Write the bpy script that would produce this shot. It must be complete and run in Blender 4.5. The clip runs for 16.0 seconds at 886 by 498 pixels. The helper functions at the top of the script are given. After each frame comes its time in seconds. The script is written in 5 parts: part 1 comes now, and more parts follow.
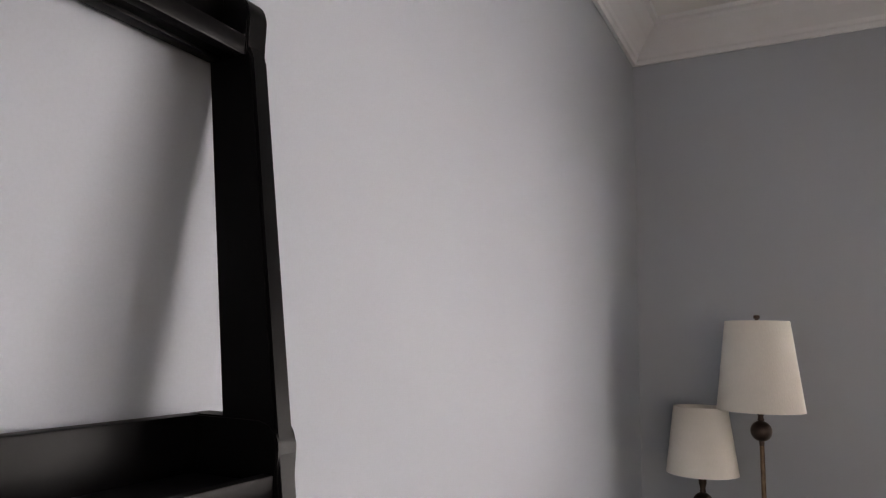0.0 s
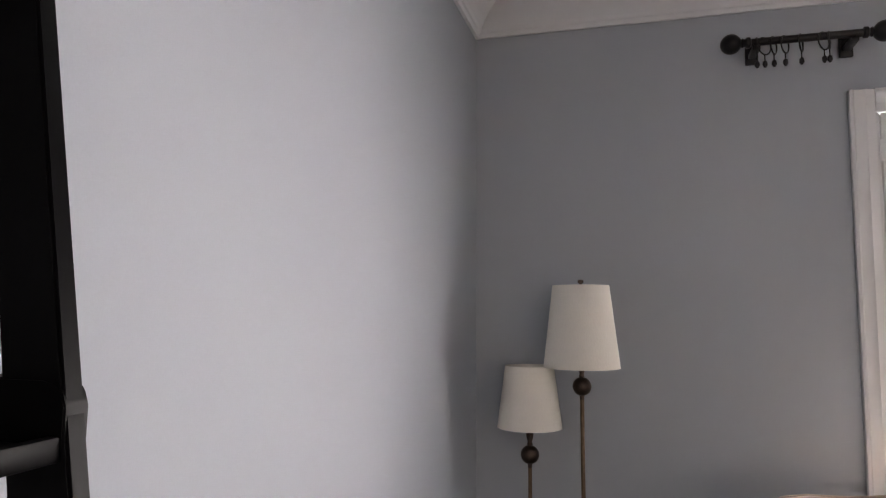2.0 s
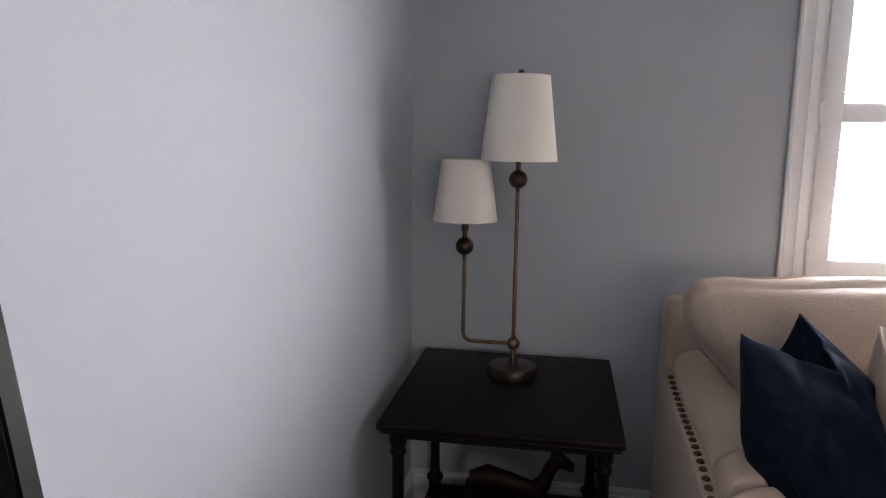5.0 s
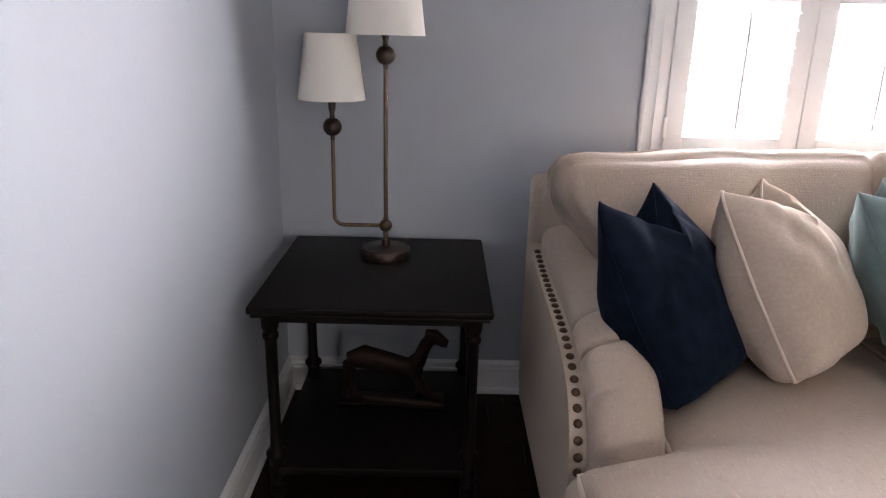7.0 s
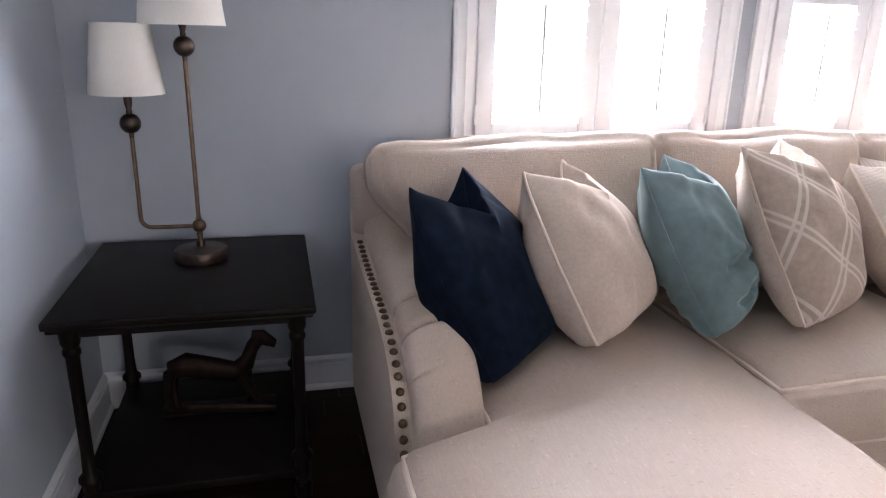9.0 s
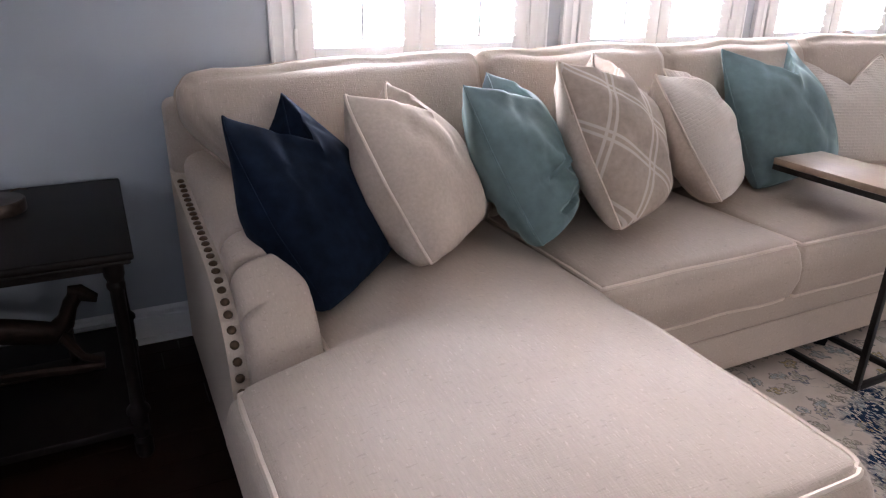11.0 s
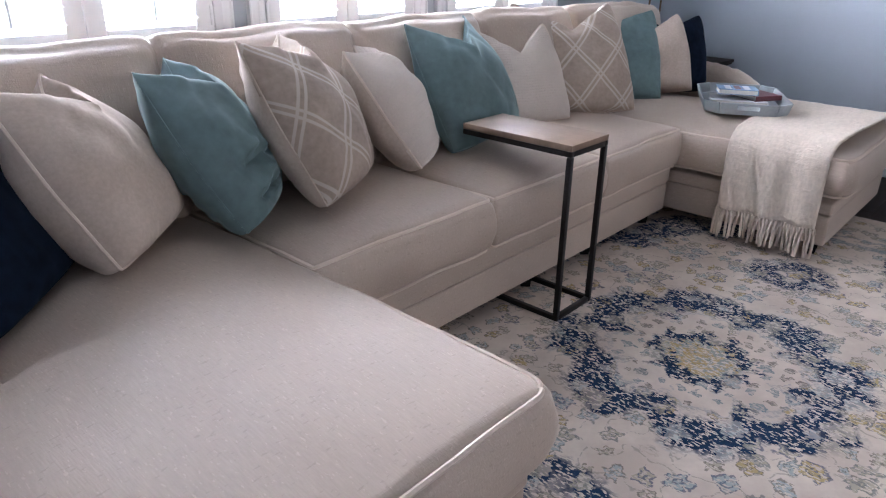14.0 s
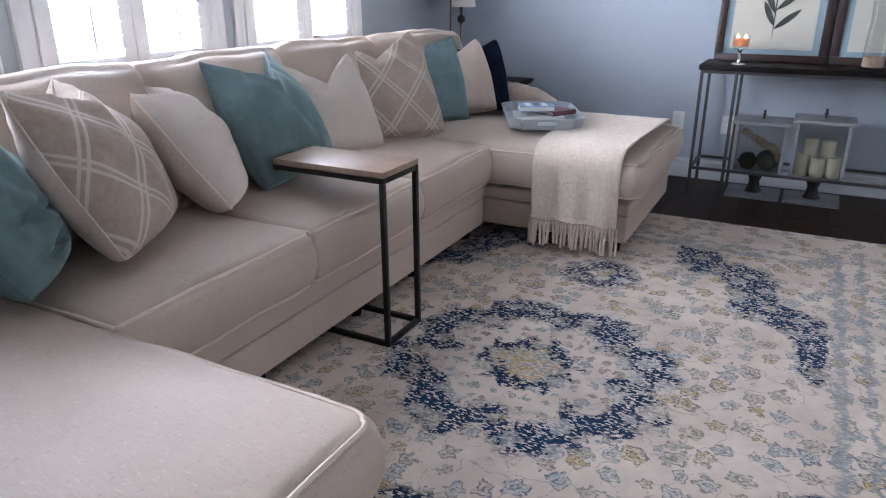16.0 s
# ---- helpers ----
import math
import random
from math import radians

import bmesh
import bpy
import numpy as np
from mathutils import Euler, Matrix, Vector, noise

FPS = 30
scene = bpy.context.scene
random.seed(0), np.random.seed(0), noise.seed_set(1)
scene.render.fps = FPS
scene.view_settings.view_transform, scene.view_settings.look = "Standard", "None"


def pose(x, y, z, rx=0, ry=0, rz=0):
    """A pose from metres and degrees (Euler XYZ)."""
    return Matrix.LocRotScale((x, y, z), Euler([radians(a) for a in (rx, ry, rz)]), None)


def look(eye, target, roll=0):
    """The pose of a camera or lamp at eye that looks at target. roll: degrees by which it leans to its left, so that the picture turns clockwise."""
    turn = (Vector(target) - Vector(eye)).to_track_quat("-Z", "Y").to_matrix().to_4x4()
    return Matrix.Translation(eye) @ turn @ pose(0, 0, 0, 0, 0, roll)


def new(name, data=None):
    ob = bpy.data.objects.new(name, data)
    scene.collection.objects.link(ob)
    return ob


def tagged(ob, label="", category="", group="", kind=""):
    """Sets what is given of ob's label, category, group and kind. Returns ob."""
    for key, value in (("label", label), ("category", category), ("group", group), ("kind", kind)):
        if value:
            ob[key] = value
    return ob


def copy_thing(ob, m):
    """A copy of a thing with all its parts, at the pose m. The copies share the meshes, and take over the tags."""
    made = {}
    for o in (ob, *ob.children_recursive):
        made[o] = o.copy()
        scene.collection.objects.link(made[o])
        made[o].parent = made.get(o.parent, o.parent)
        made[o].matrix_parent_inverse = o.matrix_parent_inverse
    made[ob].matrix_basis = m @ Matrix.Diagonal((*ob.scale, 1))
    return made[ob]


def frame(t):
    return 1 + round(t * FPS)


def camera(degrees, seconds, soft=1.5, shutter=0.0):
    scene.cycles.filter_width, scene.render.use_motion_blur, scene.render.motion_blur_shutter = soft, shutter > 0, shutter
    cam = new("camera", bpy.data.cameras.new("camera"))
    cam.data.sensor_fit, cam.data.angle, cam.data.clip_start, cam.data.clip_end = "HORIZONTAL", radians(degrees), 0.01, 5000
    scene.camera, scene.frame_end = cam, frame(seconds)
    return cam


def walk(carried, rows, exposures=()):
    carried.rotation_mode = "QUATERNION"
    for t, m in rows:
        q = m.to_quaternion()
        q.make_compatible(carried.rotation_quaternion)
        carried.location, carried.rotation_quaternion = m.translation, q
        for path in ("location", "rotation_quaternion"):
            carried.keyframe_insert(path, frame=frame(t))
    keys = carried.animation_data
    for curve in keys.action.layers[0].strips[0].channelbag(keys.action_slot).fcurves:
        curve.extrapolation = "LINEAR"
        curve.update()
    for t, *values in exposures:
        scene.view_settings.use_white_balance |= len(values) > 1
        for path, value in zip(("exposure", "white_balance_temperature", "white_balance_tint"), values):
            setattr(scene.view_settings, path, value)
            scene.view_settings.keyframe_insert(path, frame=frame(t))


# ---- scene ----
cam = camera(65.3, 16.0, 1.2)
PATH = [
    (0, (0.504, -2.454, 1.485), (-0.409, -0.693, 1.742), 0.9),
    (0.5, (0.523, -2.461, 1.488), (-0.298, -0.657, 1.749), 0.7),
    (1, (0.526, -2.458, 1.485), (-0.184, -0.604, 1.732), 0.5),
    (1.5, (0.532, -2.453, 1.481), (-0.08, -0.562, 1.706), 0.4),
    (2, (0.541, -2.443, 1.47), (0.017, -0.521, 1.647), 0.2),
    (2.5, (0.531, -2.427, 1.457), (0.061, -0.486, 1.561), 0.6),
    (3, (0.518, -2.41, 1.439), (0.058, -0.464, 1.44), 0.6),
    (3.5, (0.516, -2.402, 1.428), (0.073, -0.453, 1.348), 0.7),
    (6, (0.54, -2.381, 1.326), (0.353, -0.447, 0.851), 1.0),
    (6.5, (0.552, -2.376, 1.31), (0.465, -0.452, 0.772), 1.3),
    (7, (0.563, -2.373, 1.304), (0.571, -0.463, 0.709), 1.4),
    (7.5, (0.575, -2.372, 1.298), (0.677, -0.467, 0.695), 1.5),
    (8, (0.593, -2.371, 1.296), (0.813, -0.476, 0.694), 1.5),
    (8.5, (0.611, -2.377, 1.296), (0.949, -0.498, 0.697), 1.5),
    (9, (0.632, -2.384, 1.294), (1.082, -0.53, 0.695), 1.4),
    (11.5, (0.7, -2.398, 1.253), (1.602, -0.805, 0.448), 1.1),
    (12, (0.706, -2.407, 1.253), (1.684, -0.878, 0.413), 1.2),
    (12.5, (0.729, -2.418, 1.248), (1.793, -0.951, 0.402), 1.0),
    (13, (0.762, -2.429, 1.243), (1.933, -1.035, 0.416), 1.0),
    (13.5, (0.782, -2.443, 1.24), (2.065, -1.135, 0.439), 1.2),
    (14, (0.792, -2.459, 1.244), (2.166, -1.237, 0.457), 1.0),
    (14.5, (0.799, -2.472, 1.246), (2.258, -1.34, 0.478), 0.7),
    (15, (0.809, -2.486, 1.25), (2.343, -1.441, 0.505), 0.4),
    (15.5, (0.826, -2.501, 1.255), (2.424, -1.548, 0.521), 0.1),
    (16, (0.844, -2.513, 1.253), (2.497, -1.643, 0.538), -0.3),
]
EXPOSURES = [(0.0, -0.12, 7300, 20), (3.5, 0.08, 6900, 21), (6.0, 0.27, 6700, 20), (7.5, 0.72, 6550, 20), (9.0, 0.80, 6250, 20), (11.5, 0.40, 6150, 19), (14.0, 0.24, 5700, 16), (16.0, 0.18, 5600, 15)]
walk(cam, [(t, look(eye, target, roll)) for t, eye, target, roll in PATH], EXPOSURES)

# ---- light ----
world = bpy.data.worlds.new("sky")
scene.world = world
world.use_nodes = True
wn = world.node_tree
sky = wn.nodes.new("ShaderNodeTexSky")
sky.sky_type, sky.sun_disc = "NISHITA", False
sky.sun_elevation, sky.sun_rotation = radians(40), radians(160)
wn.links.new(sky.outputs[0], wn.nodes["Background"].inputs[0])
wn.nodes["Background"].inputs[1].default_value = 0.12

ROOM_E, ROOM_S, CEIL = 5.76, -8.6, 2.60
WINDOWS = [(1.225, 2.315), (2.385, 3.39), (3.46, 4.535)]
WIN_TOP, WIN_BOT = 2.177, 0.82
ld = bpy.data.lights.new("window_daylight", "AREA")
ld.shape, ld.size, ld.size_y, ld.energy, ld.color = "RECTANGLE", 3.5, 2.5, 1280, (0.985, 0.985, 0.985)
lo = new("window_daylight", ld)
lo.matrix_world = look((2.95, 0.72, 1.75), (2.88, -3.0, 1.75))
# warm fill lamp added behind the camera, outside an opening made for it
ld = bpy.data.lights.new("south_fill", "AREA")
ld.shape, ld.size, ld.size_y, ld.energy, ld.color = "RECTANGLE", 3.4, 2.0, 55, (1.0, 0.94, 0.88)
lo = new("south_fill", ld)
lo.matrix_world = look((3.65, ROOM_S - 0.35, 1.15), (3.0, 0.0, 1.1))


# ---- materials ----
def mat(name, color, rough=0.6, metal=0.0, vary=0.15, fine=120, coarse=4, bump=0.1, stretch=(1, 1, 1), sheen=0.0, spec=0.5, island=0.0, dist=0.002):
    m = bpy.data.materials.new(name)
    m.use_nodes = True
    nt = m.node_tree
    b = nt.nodes["Principled BSDF"]
    b.inputs["Roughness"].default_value = rough
    b.inputs["Metallic"].default_value = metal
    b.inputs["Specular IOR Level"].default_value = spec
    if sheen:
        b.inputs["Sheen Weight"].default_value = sheen
        b.inputs["Sheen Roughness"].default_value = 0.35
        top = max(color)
        b.inputs["Sheen Tint"].default_value = (*[0.35 + 0.65 * v / top for v in color], 1)
    tc = nt.nodes.new("ShaderNodeTexCoord")
    mp = nt.nodes.new("ShaderNodeMapping")
    mp.inputs["Scale"].default_value = stretch
    nt.links.new(tc.outputs["Object"], mp.inputs[0])
    n1 = nt.nodes.new("ShaderNodeTexNoise")
    n1.inputs["Scale"].default_value, n1.inputs["Detail"].default_value = fine, 4
    n2 = nt.nodes.new("ShaderNodeTexNoise")
    n2.inputs["Scale"].default_value, n2.inputs["Detail"].default_value = coarse, 3
    nt.links.new(mp.outputs[0], n1.inputs[0])
    nt.links.new(tc.outputs["Object"], n2.inputs[0])
    add = nt.nodes.new("ShaderNodeMath")
    add.operation = "ADD"
    nt.links.new(n1.outputs[0], add.inputs[0])
    nt.links.new(n2.outputs[0], add.inputs[1])
    last = add.outputs[0]
    if island:
        oi = nt.nodes.new("ShaderNodeObjectInfo")
        ma = nt.nodes.new("ShaderNodeMath")
        ma.operation, ma.inputs[1].default_value = "MULTIPLY_ADD", island
        nt.links.new(oi.outputs["Random"], ma.inputs[0])
        nt.links.new(last, ma.inputs[2])
        last = ma.outputs[0]
    mr = nt.nodes.new("ShaderNodeMapRange")
    mr.inputs[1].default_value, mr.inputs[2].default_value = 0.6, 1.4 + island
    mr.inputs[3].default_value, mr.inputs[4].default_value = 1 - vary, 1 + vary
    nt.links.new(last, mr.inputs[0])
    mx = nt.nodes.new("ShaderNodeVectorMath")
    mx.operation = "SCALE"
    mx.inputs[0].default_value = color
    nt.links.new(mr.outputs[0], mx.inputs["Scale"])
    nt.links.new(mx.outputs[0], b.inputs["Base Color"])
    if bump:
        bp = nt.nodes.new("ShaderNodeBump")
        bp.inputs["Strength"].default_value, bp.inputs["Distance"].default_value = bump, dist
        nt.links.new(n1.outputs[0], bp.inputs["Height"])
        nt.links.new(bp.outputs[0], b.inputs["Normal"])
    return m


def math_node(nt, op, a, b=None, c=None):
    n = nt.nodes.new("ShaderNodeMath")
    n.operation = op
    for i, v in enumerate((a, b, c)):
        if v is None:
            continue
        if isinstance(v, (int, float)):
            n.inputs[i].default_value = v
        else:
            nt.links.new(v, n.inputs[i])
    return n.outputs[0]


def mix_color(nt, f, a, b):
    n = nt.nodes.new("ShaderNodeMix")
    n.data_type = "RGBA"
    nt.links.new(f, n.inputs[0])
    for i, v in ((6, a), (7, b)):
        if isinstance(v, tuple):
            n.inputs[i].default_value = (*v, 1)
        else:
            nt.links.new(v, n.inputs[i])
    return n.outputs[2]


def smooth_mask(nt, v, lo, hi):
    n = nt.nodes.new("ShaderNodeMapRange")
    n.interpolation_type = "SMOOTHSTEP"
    n.inputs[1].default_value, n.inputs[2].default_value = lo, hi
    nt.links.new(v, n.inputs[0])
    return n.outputs[0]


def weave_mat(name, color, rough, vary, warp, bump, sheen, spec, slub=0.3, tint=1.25, along=(1, 0.14, 0.5)):
    """Plain-woven cloth: crossed threads, slubs of lighter and darker yarn, soft tonal drift."""
    m = mat(name, color, rough, vary=vary, fine=warp, coarse=3.0, bump=0.0, stretch=along, sheen=sheen, spec=spec)
    nt = m.node_tree
    b = nt.nodes["Principled BSDF"]
    base = b.inputs["Base Color"].links[0].from_socket
    tc = nt.nodes.new("ShaderNodeTexCoord")

    def threads(scale, st, det=2.0):
        mp = nt.nodes.new("ShaderNodeMapping")
        mp.inputs["Scale"].default_value = st
        nt.links.new(tc.outputs["Object"], mp.inputs[0])
        n = nt.nodes.new("ShaderNodeTexNoise")
        n.inputs["Scale"].default_value, n.inputs["Detail"].default_value = scale, det
        nt.links.new(mp.outputs[0], n.inputs[0])
        return n.outputs[0]

    wa, we = threads(warp * 1.5, (1, 0.10, 0.6)), threads(warp * 1.5, (0.10, 1, 0.6))
    sl = threads(warp * 0.62, (0.35, 1, 1), 3.0)
    lo = math_node(nt, "SUBTRACT", 1.0, smooth_mask(nt, sl, 0.30, 0.38))
    hi = smooth_mask(nt, threads(warp * 0.7, (1, 0.35, 1), 3.0), 0.63, 0.70)
    col = mix_color(nt, math_node(nt, "MULTIPLY", lo, slub), base, tuple(v * 0.66 for v in color))
    col = mix_color(nt, math_node(nt, "MULTIPLY", hi, slub), col, tuple(min(0.85, v * tint) for v in color))
    nt.links.new(col, b.inputs["Base Color"])
    h = math_node(nt, "MULTIPLY_ADD", hi, 0.5, math_node(nt, "ADD", wa, we))
    bp = nt.nodes.new("ShaderNodeBump")
    bp.inputs["Strength"].default_value, bp.inputs["Distance"].default_value = bump, 0.0018
    nt.links.new(h, bp.inputs["Height"])
    nt.links.new(bp.outputs[0], b.inputs["Normal"])
    return m


M_WALL = mat("wall_paint", (0.43, 0.466, 0.515), 0.75, vary=0.03, fine=300, coarse=1.5, bump=0.06, spec=0.3)
M_CEIL = mat("ceiling_paint", (0.84, 0.84, 0.83), 0.85, vary=0.03, fine=200, coarse=1.5, bump=0.05)
M_TRIM = mat("white_trim_paint", (0.80, 0.815, 0.83), 0.45, vary=0.015, fine=90, coarse=5, bump=0.01)
M_PLANK = mat("espresso_floor_wood", (0.024, 0.0110, 0.0070), 0.30, spec=0.08, vary=0.35, fine=40, coarse=3, bump=0.08, stretch=(1, 14, 1), island=0.5)
M_GAP = mat("floor_underlay", (0.01, 0.008, 0.007), 0.8, vary=0.2)
M_SOFA = weave_mat("beige_linen", (0.485, 0.388, 0.313), 0.52, 0.10, 240, 0.34, 0.22, 0.48, 0.40, 1.38)
M_PIPE = mat("beige_piping", (0.69, 0.58, 0.485), 0.85, vary=0.10, fine=300, coarse=6, bump=0.3, sheen=0.2, spec=0.25)
M_NAVY = mat("navy_velvet", (0.0070, 0.0115, 0.0215), 0.9, vary=0.5, fine=30, coarse=6, bump=0.08, sheen=0.07, spec=0.03)
M_TEAL = mat("teal_velvet", (0.114, 0.168, 0.170), 0.6, vary=0.25, fine=30, coarse=5, bump=0.06, sheen=0.6, spec=0.25)
M_BEIGEP = mat("oat_velvet", (0.51, 0.415, 0.34), 0.75, vary=0.14, fine=90, coarse=9, bump=0.2, sheen=0.6, spec=0.2)
M_ESP = mat("espresso_table_wood", (0.007, 0.0046, 0.004), 0.5, spec=0.14, vary=0.35, fine=50, coarse=4, bump=0.08, stretch=(1, 10, 10))
M_BLACKP = mat("black_satin_paint", (0.004, 0.004, 0.0045), 0.40, spec=0.06, vary=0.15, fine=70, coarse=6, bump=0.03)
M_BRONZE = mat("aged_bronze", (0.17, 0.115, 0.075), 0.38, metal=0.9, vary=0.35, fine=60, coarse=14, bump=0.1)
M_DBRONZE = mat("dark_bronze", (0.075, 0.055, 0.045), 0.42, metal=0.85, vary=0.35, fine=60, coarse=14, bump=0.1)
M_FIGURE = mat("blackened_bronze", (0.030, 0.017, 0.012), 0.5, metal=0.7, vary=0.5, fine=40, coarse=18, bump=0.2)
M_NAIL = mat("antique_nail_brass", (0.13, 0.085, 0.055), 0.38, metal=0.9, vary=0.35, fine=90, coarse=20, bump=0.08)
M_SHADE = mat("ivory_linen_shade", (0.80, 0.77, 0.70), 0.85, vary=0.04, fine=300, coarse=10, bump=0.25, stretch=(1, 1, 0.3))
M_IRON = mat("black_iron", (0.018, 0.015, 0.014), 0.45, metal=0.4, vary=0.3, fine=80, coarse=10, bump=0.12)
M_OAK = mat("oak_veneer", (0.27, 0.185, 0.13), 0.42, vary=0.28, fine=26, coarse=6, bump=0.06, stretch=(12, 1.2, 1))
M_RODB = mat("black_rod_metal", (0.008, 0.008, 0.009), 0.4, metal=0.3, vary=0.2)
M_TRAY = mat("grey_painted_wood", (0.37, 0.40, 0.42), 0.5, vary=0.10, fine=60, coarse=8, bump=0.1)
M_THROW = weave_mat("cream_woven_throw", (0.66, 0.56, 0.465), 0.9, 0.16, 75, 1.5, 0.3, 0.2, 0.22, 1.15, (0.5, 1, 0.5))
M_PAPER = mat("book_pages", (0.72, 0.69, 0.63), 0.8, vary=0.1, fine=400, bump=0.1)
M_BOOKB = mat("blue_book_cover", (0.16, 0.27, 0.42), 0.4, vary=0.5, fine=30, coarse=20)
M_BOOKR = mat("maroon_book_cover", (0.16, 0.045, 0.05), 0.4, vary=0.3, fine=30)
M_BOOKW = mat("white_book_cover", (0.68, 0.68, 0.68), 0.4, vary=0.1, fine=30)
M_CANDLE = mat("ivory_wax", (0.72, 0.64, 0.46), 0.55, vary=0.06, fine=60, coarse=12)
M_MOSS = mat("moss", (0.016, 0.024, 0.010), 0.95, vary=0.6, fine=90, coarse=20, bump=1.0, dist=0.006)
M_DRIFT = mat("driftwood", (0.40, 0.28, 0.19), 0.8, vary=0.35, fine=60, coarse=15, bump=0.4)
M_LEG = mat("grey_console_metal", (0.075, 0.07, 0.068), 0.45, metal=0.5, vary=0.25, fine=60, coarse=8)
M_ZINC = mat("zinc_metal", (0.34, 0.35, 0.36), 0.5, metal=0.6, vary=0.25, fine=60, coarse=8)
M_LEAF = mat("pressed_leaf", (0.035, 0.04, 0.034), 0.8, vary=0.4, fine=60, coarse=12)
M_PLATE = mat("white_plastic", (0.80, 0.80, 0.79), 0.35, vary=0.02)
M_DARK = mat("dark_slot", (0.015, 0.015, 0.016), 0.7, vary=0.1)
M_AMBER = mat("amber_wax", (0.75, 0.25, 0.09), 0.4, vary=0.2, fine=40)
M_PRINT = mat("print_paper", (0.66, 0.60, 0.50), 0.8, vary=0.07, fine=120, coarse=6)
M_MAT = mat("pale_mount_board", (0.29, 0.37, 0.41), 0.6, vary=0.05, fine=120, coarse=6)
M_FRAMEW = mat("dark_walnut_frame", (0.035, 0.018, 0.014), 0.35, vary=0.3, fine=50, coarse=6)


def glass_mat(name, rough=0.0, tint=(0.98, 0.99, 0.99), thin=True):
    m = bpy.data.materials.new(name)
    m.use_nodes = True
    nt = m.node_tree
    out = nt.nodes["Material Output"]
    tr = nt.nodes.new("ShaderNodeBsdfTransparent")
    tr.inputs[0].default_value = (*tint, 1)
    gl = nt.nodes.new("ShaderNodeBsdfGlossy")
    gl.inputs["Roughness"].default_value = max(rough, 0.02)
    fr = nt.nodes.new("ShaderNodeLayerWeight")
    pw = math_node(nt, "POWER", fr.outputs["Facing"], 5.0)
    gloss = math_node(nt, "MULTIPLY_ADD", pw, 0.9, 0.04)
    mx = nt.nodes.new("ShaderNodeMixShader")
    nt.links.new(gloss, mx.inputs[0])
    nt.links.new(tr.outputs[0], mx.inputs[1])
    nt.links.new(gl.outputs[0], mx.inputs[2])
    nt.links.new(mx.outputs[0], out.inputs[0])
    return m


M_GLASS = glass_mat("clear_glass")


def lattice_mat():
    """Taupe velvet with a lattice of paired pale lines."""
    m = mat("lattice_velvet", (0.355, 0.28, 0.225), 0.7, vary=0.2, fine=60, coarse=9, bump=0.15, sheen=0.4, spec=0.2)
    nt = m.node_tree
    b = nt.nodes["Principled BSDF"]
    base = b.inputs["Base Color"].links[0].from_socket
    tc = nt.nodes.new("ShaderNodeTexCoord")
    sp = nt.nodes.new("ShaderNodeSeparateXYZ")
    nt.links.new(tc.outputs["UV"], sp.inputs[0])
    masks = []
    for sgn in (1, -1):
        v = math_node(nt, "MULTIPLY_ADD", sp.outputs[1], sgn * 0.88, sp.outputs[0])
        v = math_node(nt, "MULTIPLY_ADD", v, 1 / 0.228, 10.5)
        v = math_node(nt, "ABSOLUTE", math_node(nt, "SUBTRACT", math_node(nt, "FRACT", v), 0.5))
        d = math_node(nt, "ABSOLUTE", math_node(nt, "SUBTRACT", v, 0.062))
        masks.append(math_node(nt, "SUBTRACT", 1.0, smooth_mask(nt, d, 0.020, 0.036)))
    k = math_node(nt, "MULTIPLY", math_node(nt, "MAXIMUM", masks[0], masks[1]), 0.85)
    nt.links.new(mix_color(nt, k, base, (0.54, 0.47, 0.405)), b.inputs["Base Color"])
    return m


def matelasse_mat():
    """Cream cotton with a small raised grid."""
    m = mat("cream_matelasse", (0.63, 0.545, 0.475), 0.85, vary=0.07, fine=200, coarse=8, bump=0.2, sheen=0.2, spec=0.2)
    nt = m.node_tree
    b = nt.nodes["Principled BSDF"]
    tc = nt.nodes.new("ShaderNodeTexCoord")
    br = nt.nodes.new("ShaderNodeTexBrick")
    br.inputs["Scale"].default_value = 1.0
    br.inputs["Brick Width"].default_value, br.inputs["Row Height"].default_value = 0.030, 0.012
    br.inputs["Mortar Size"].default_value, br.inputs["Mortar Smooth"].default_value = 0.0028, 0.6
    nt.links.new(tc.outputs["UV"], br.inputs[0])
    bp = nt.nodes.new("ShaderNodeBump")
    bp.invert = True
    bp.inputs["Strength"].default_value, bp.inputs["Distance"].default_value = 0.5, 0.003
    nt.links.new(br.outputs["Fac"], bp.inputs["Height"])
    nt.links.new(b.inputs["Normal"].links[0].from_socket, bp.inputs["Normal"])
    nt.links.new(bp.outputs[0], b.inputs["Normal"])
    return m


M_SMOKE = glass_mat("grey_tinted_glass", 0.02, (0.80, 0.81, 0.81))
M_LATT, M_MATEL = lattice_mat(), matelasse_mat()


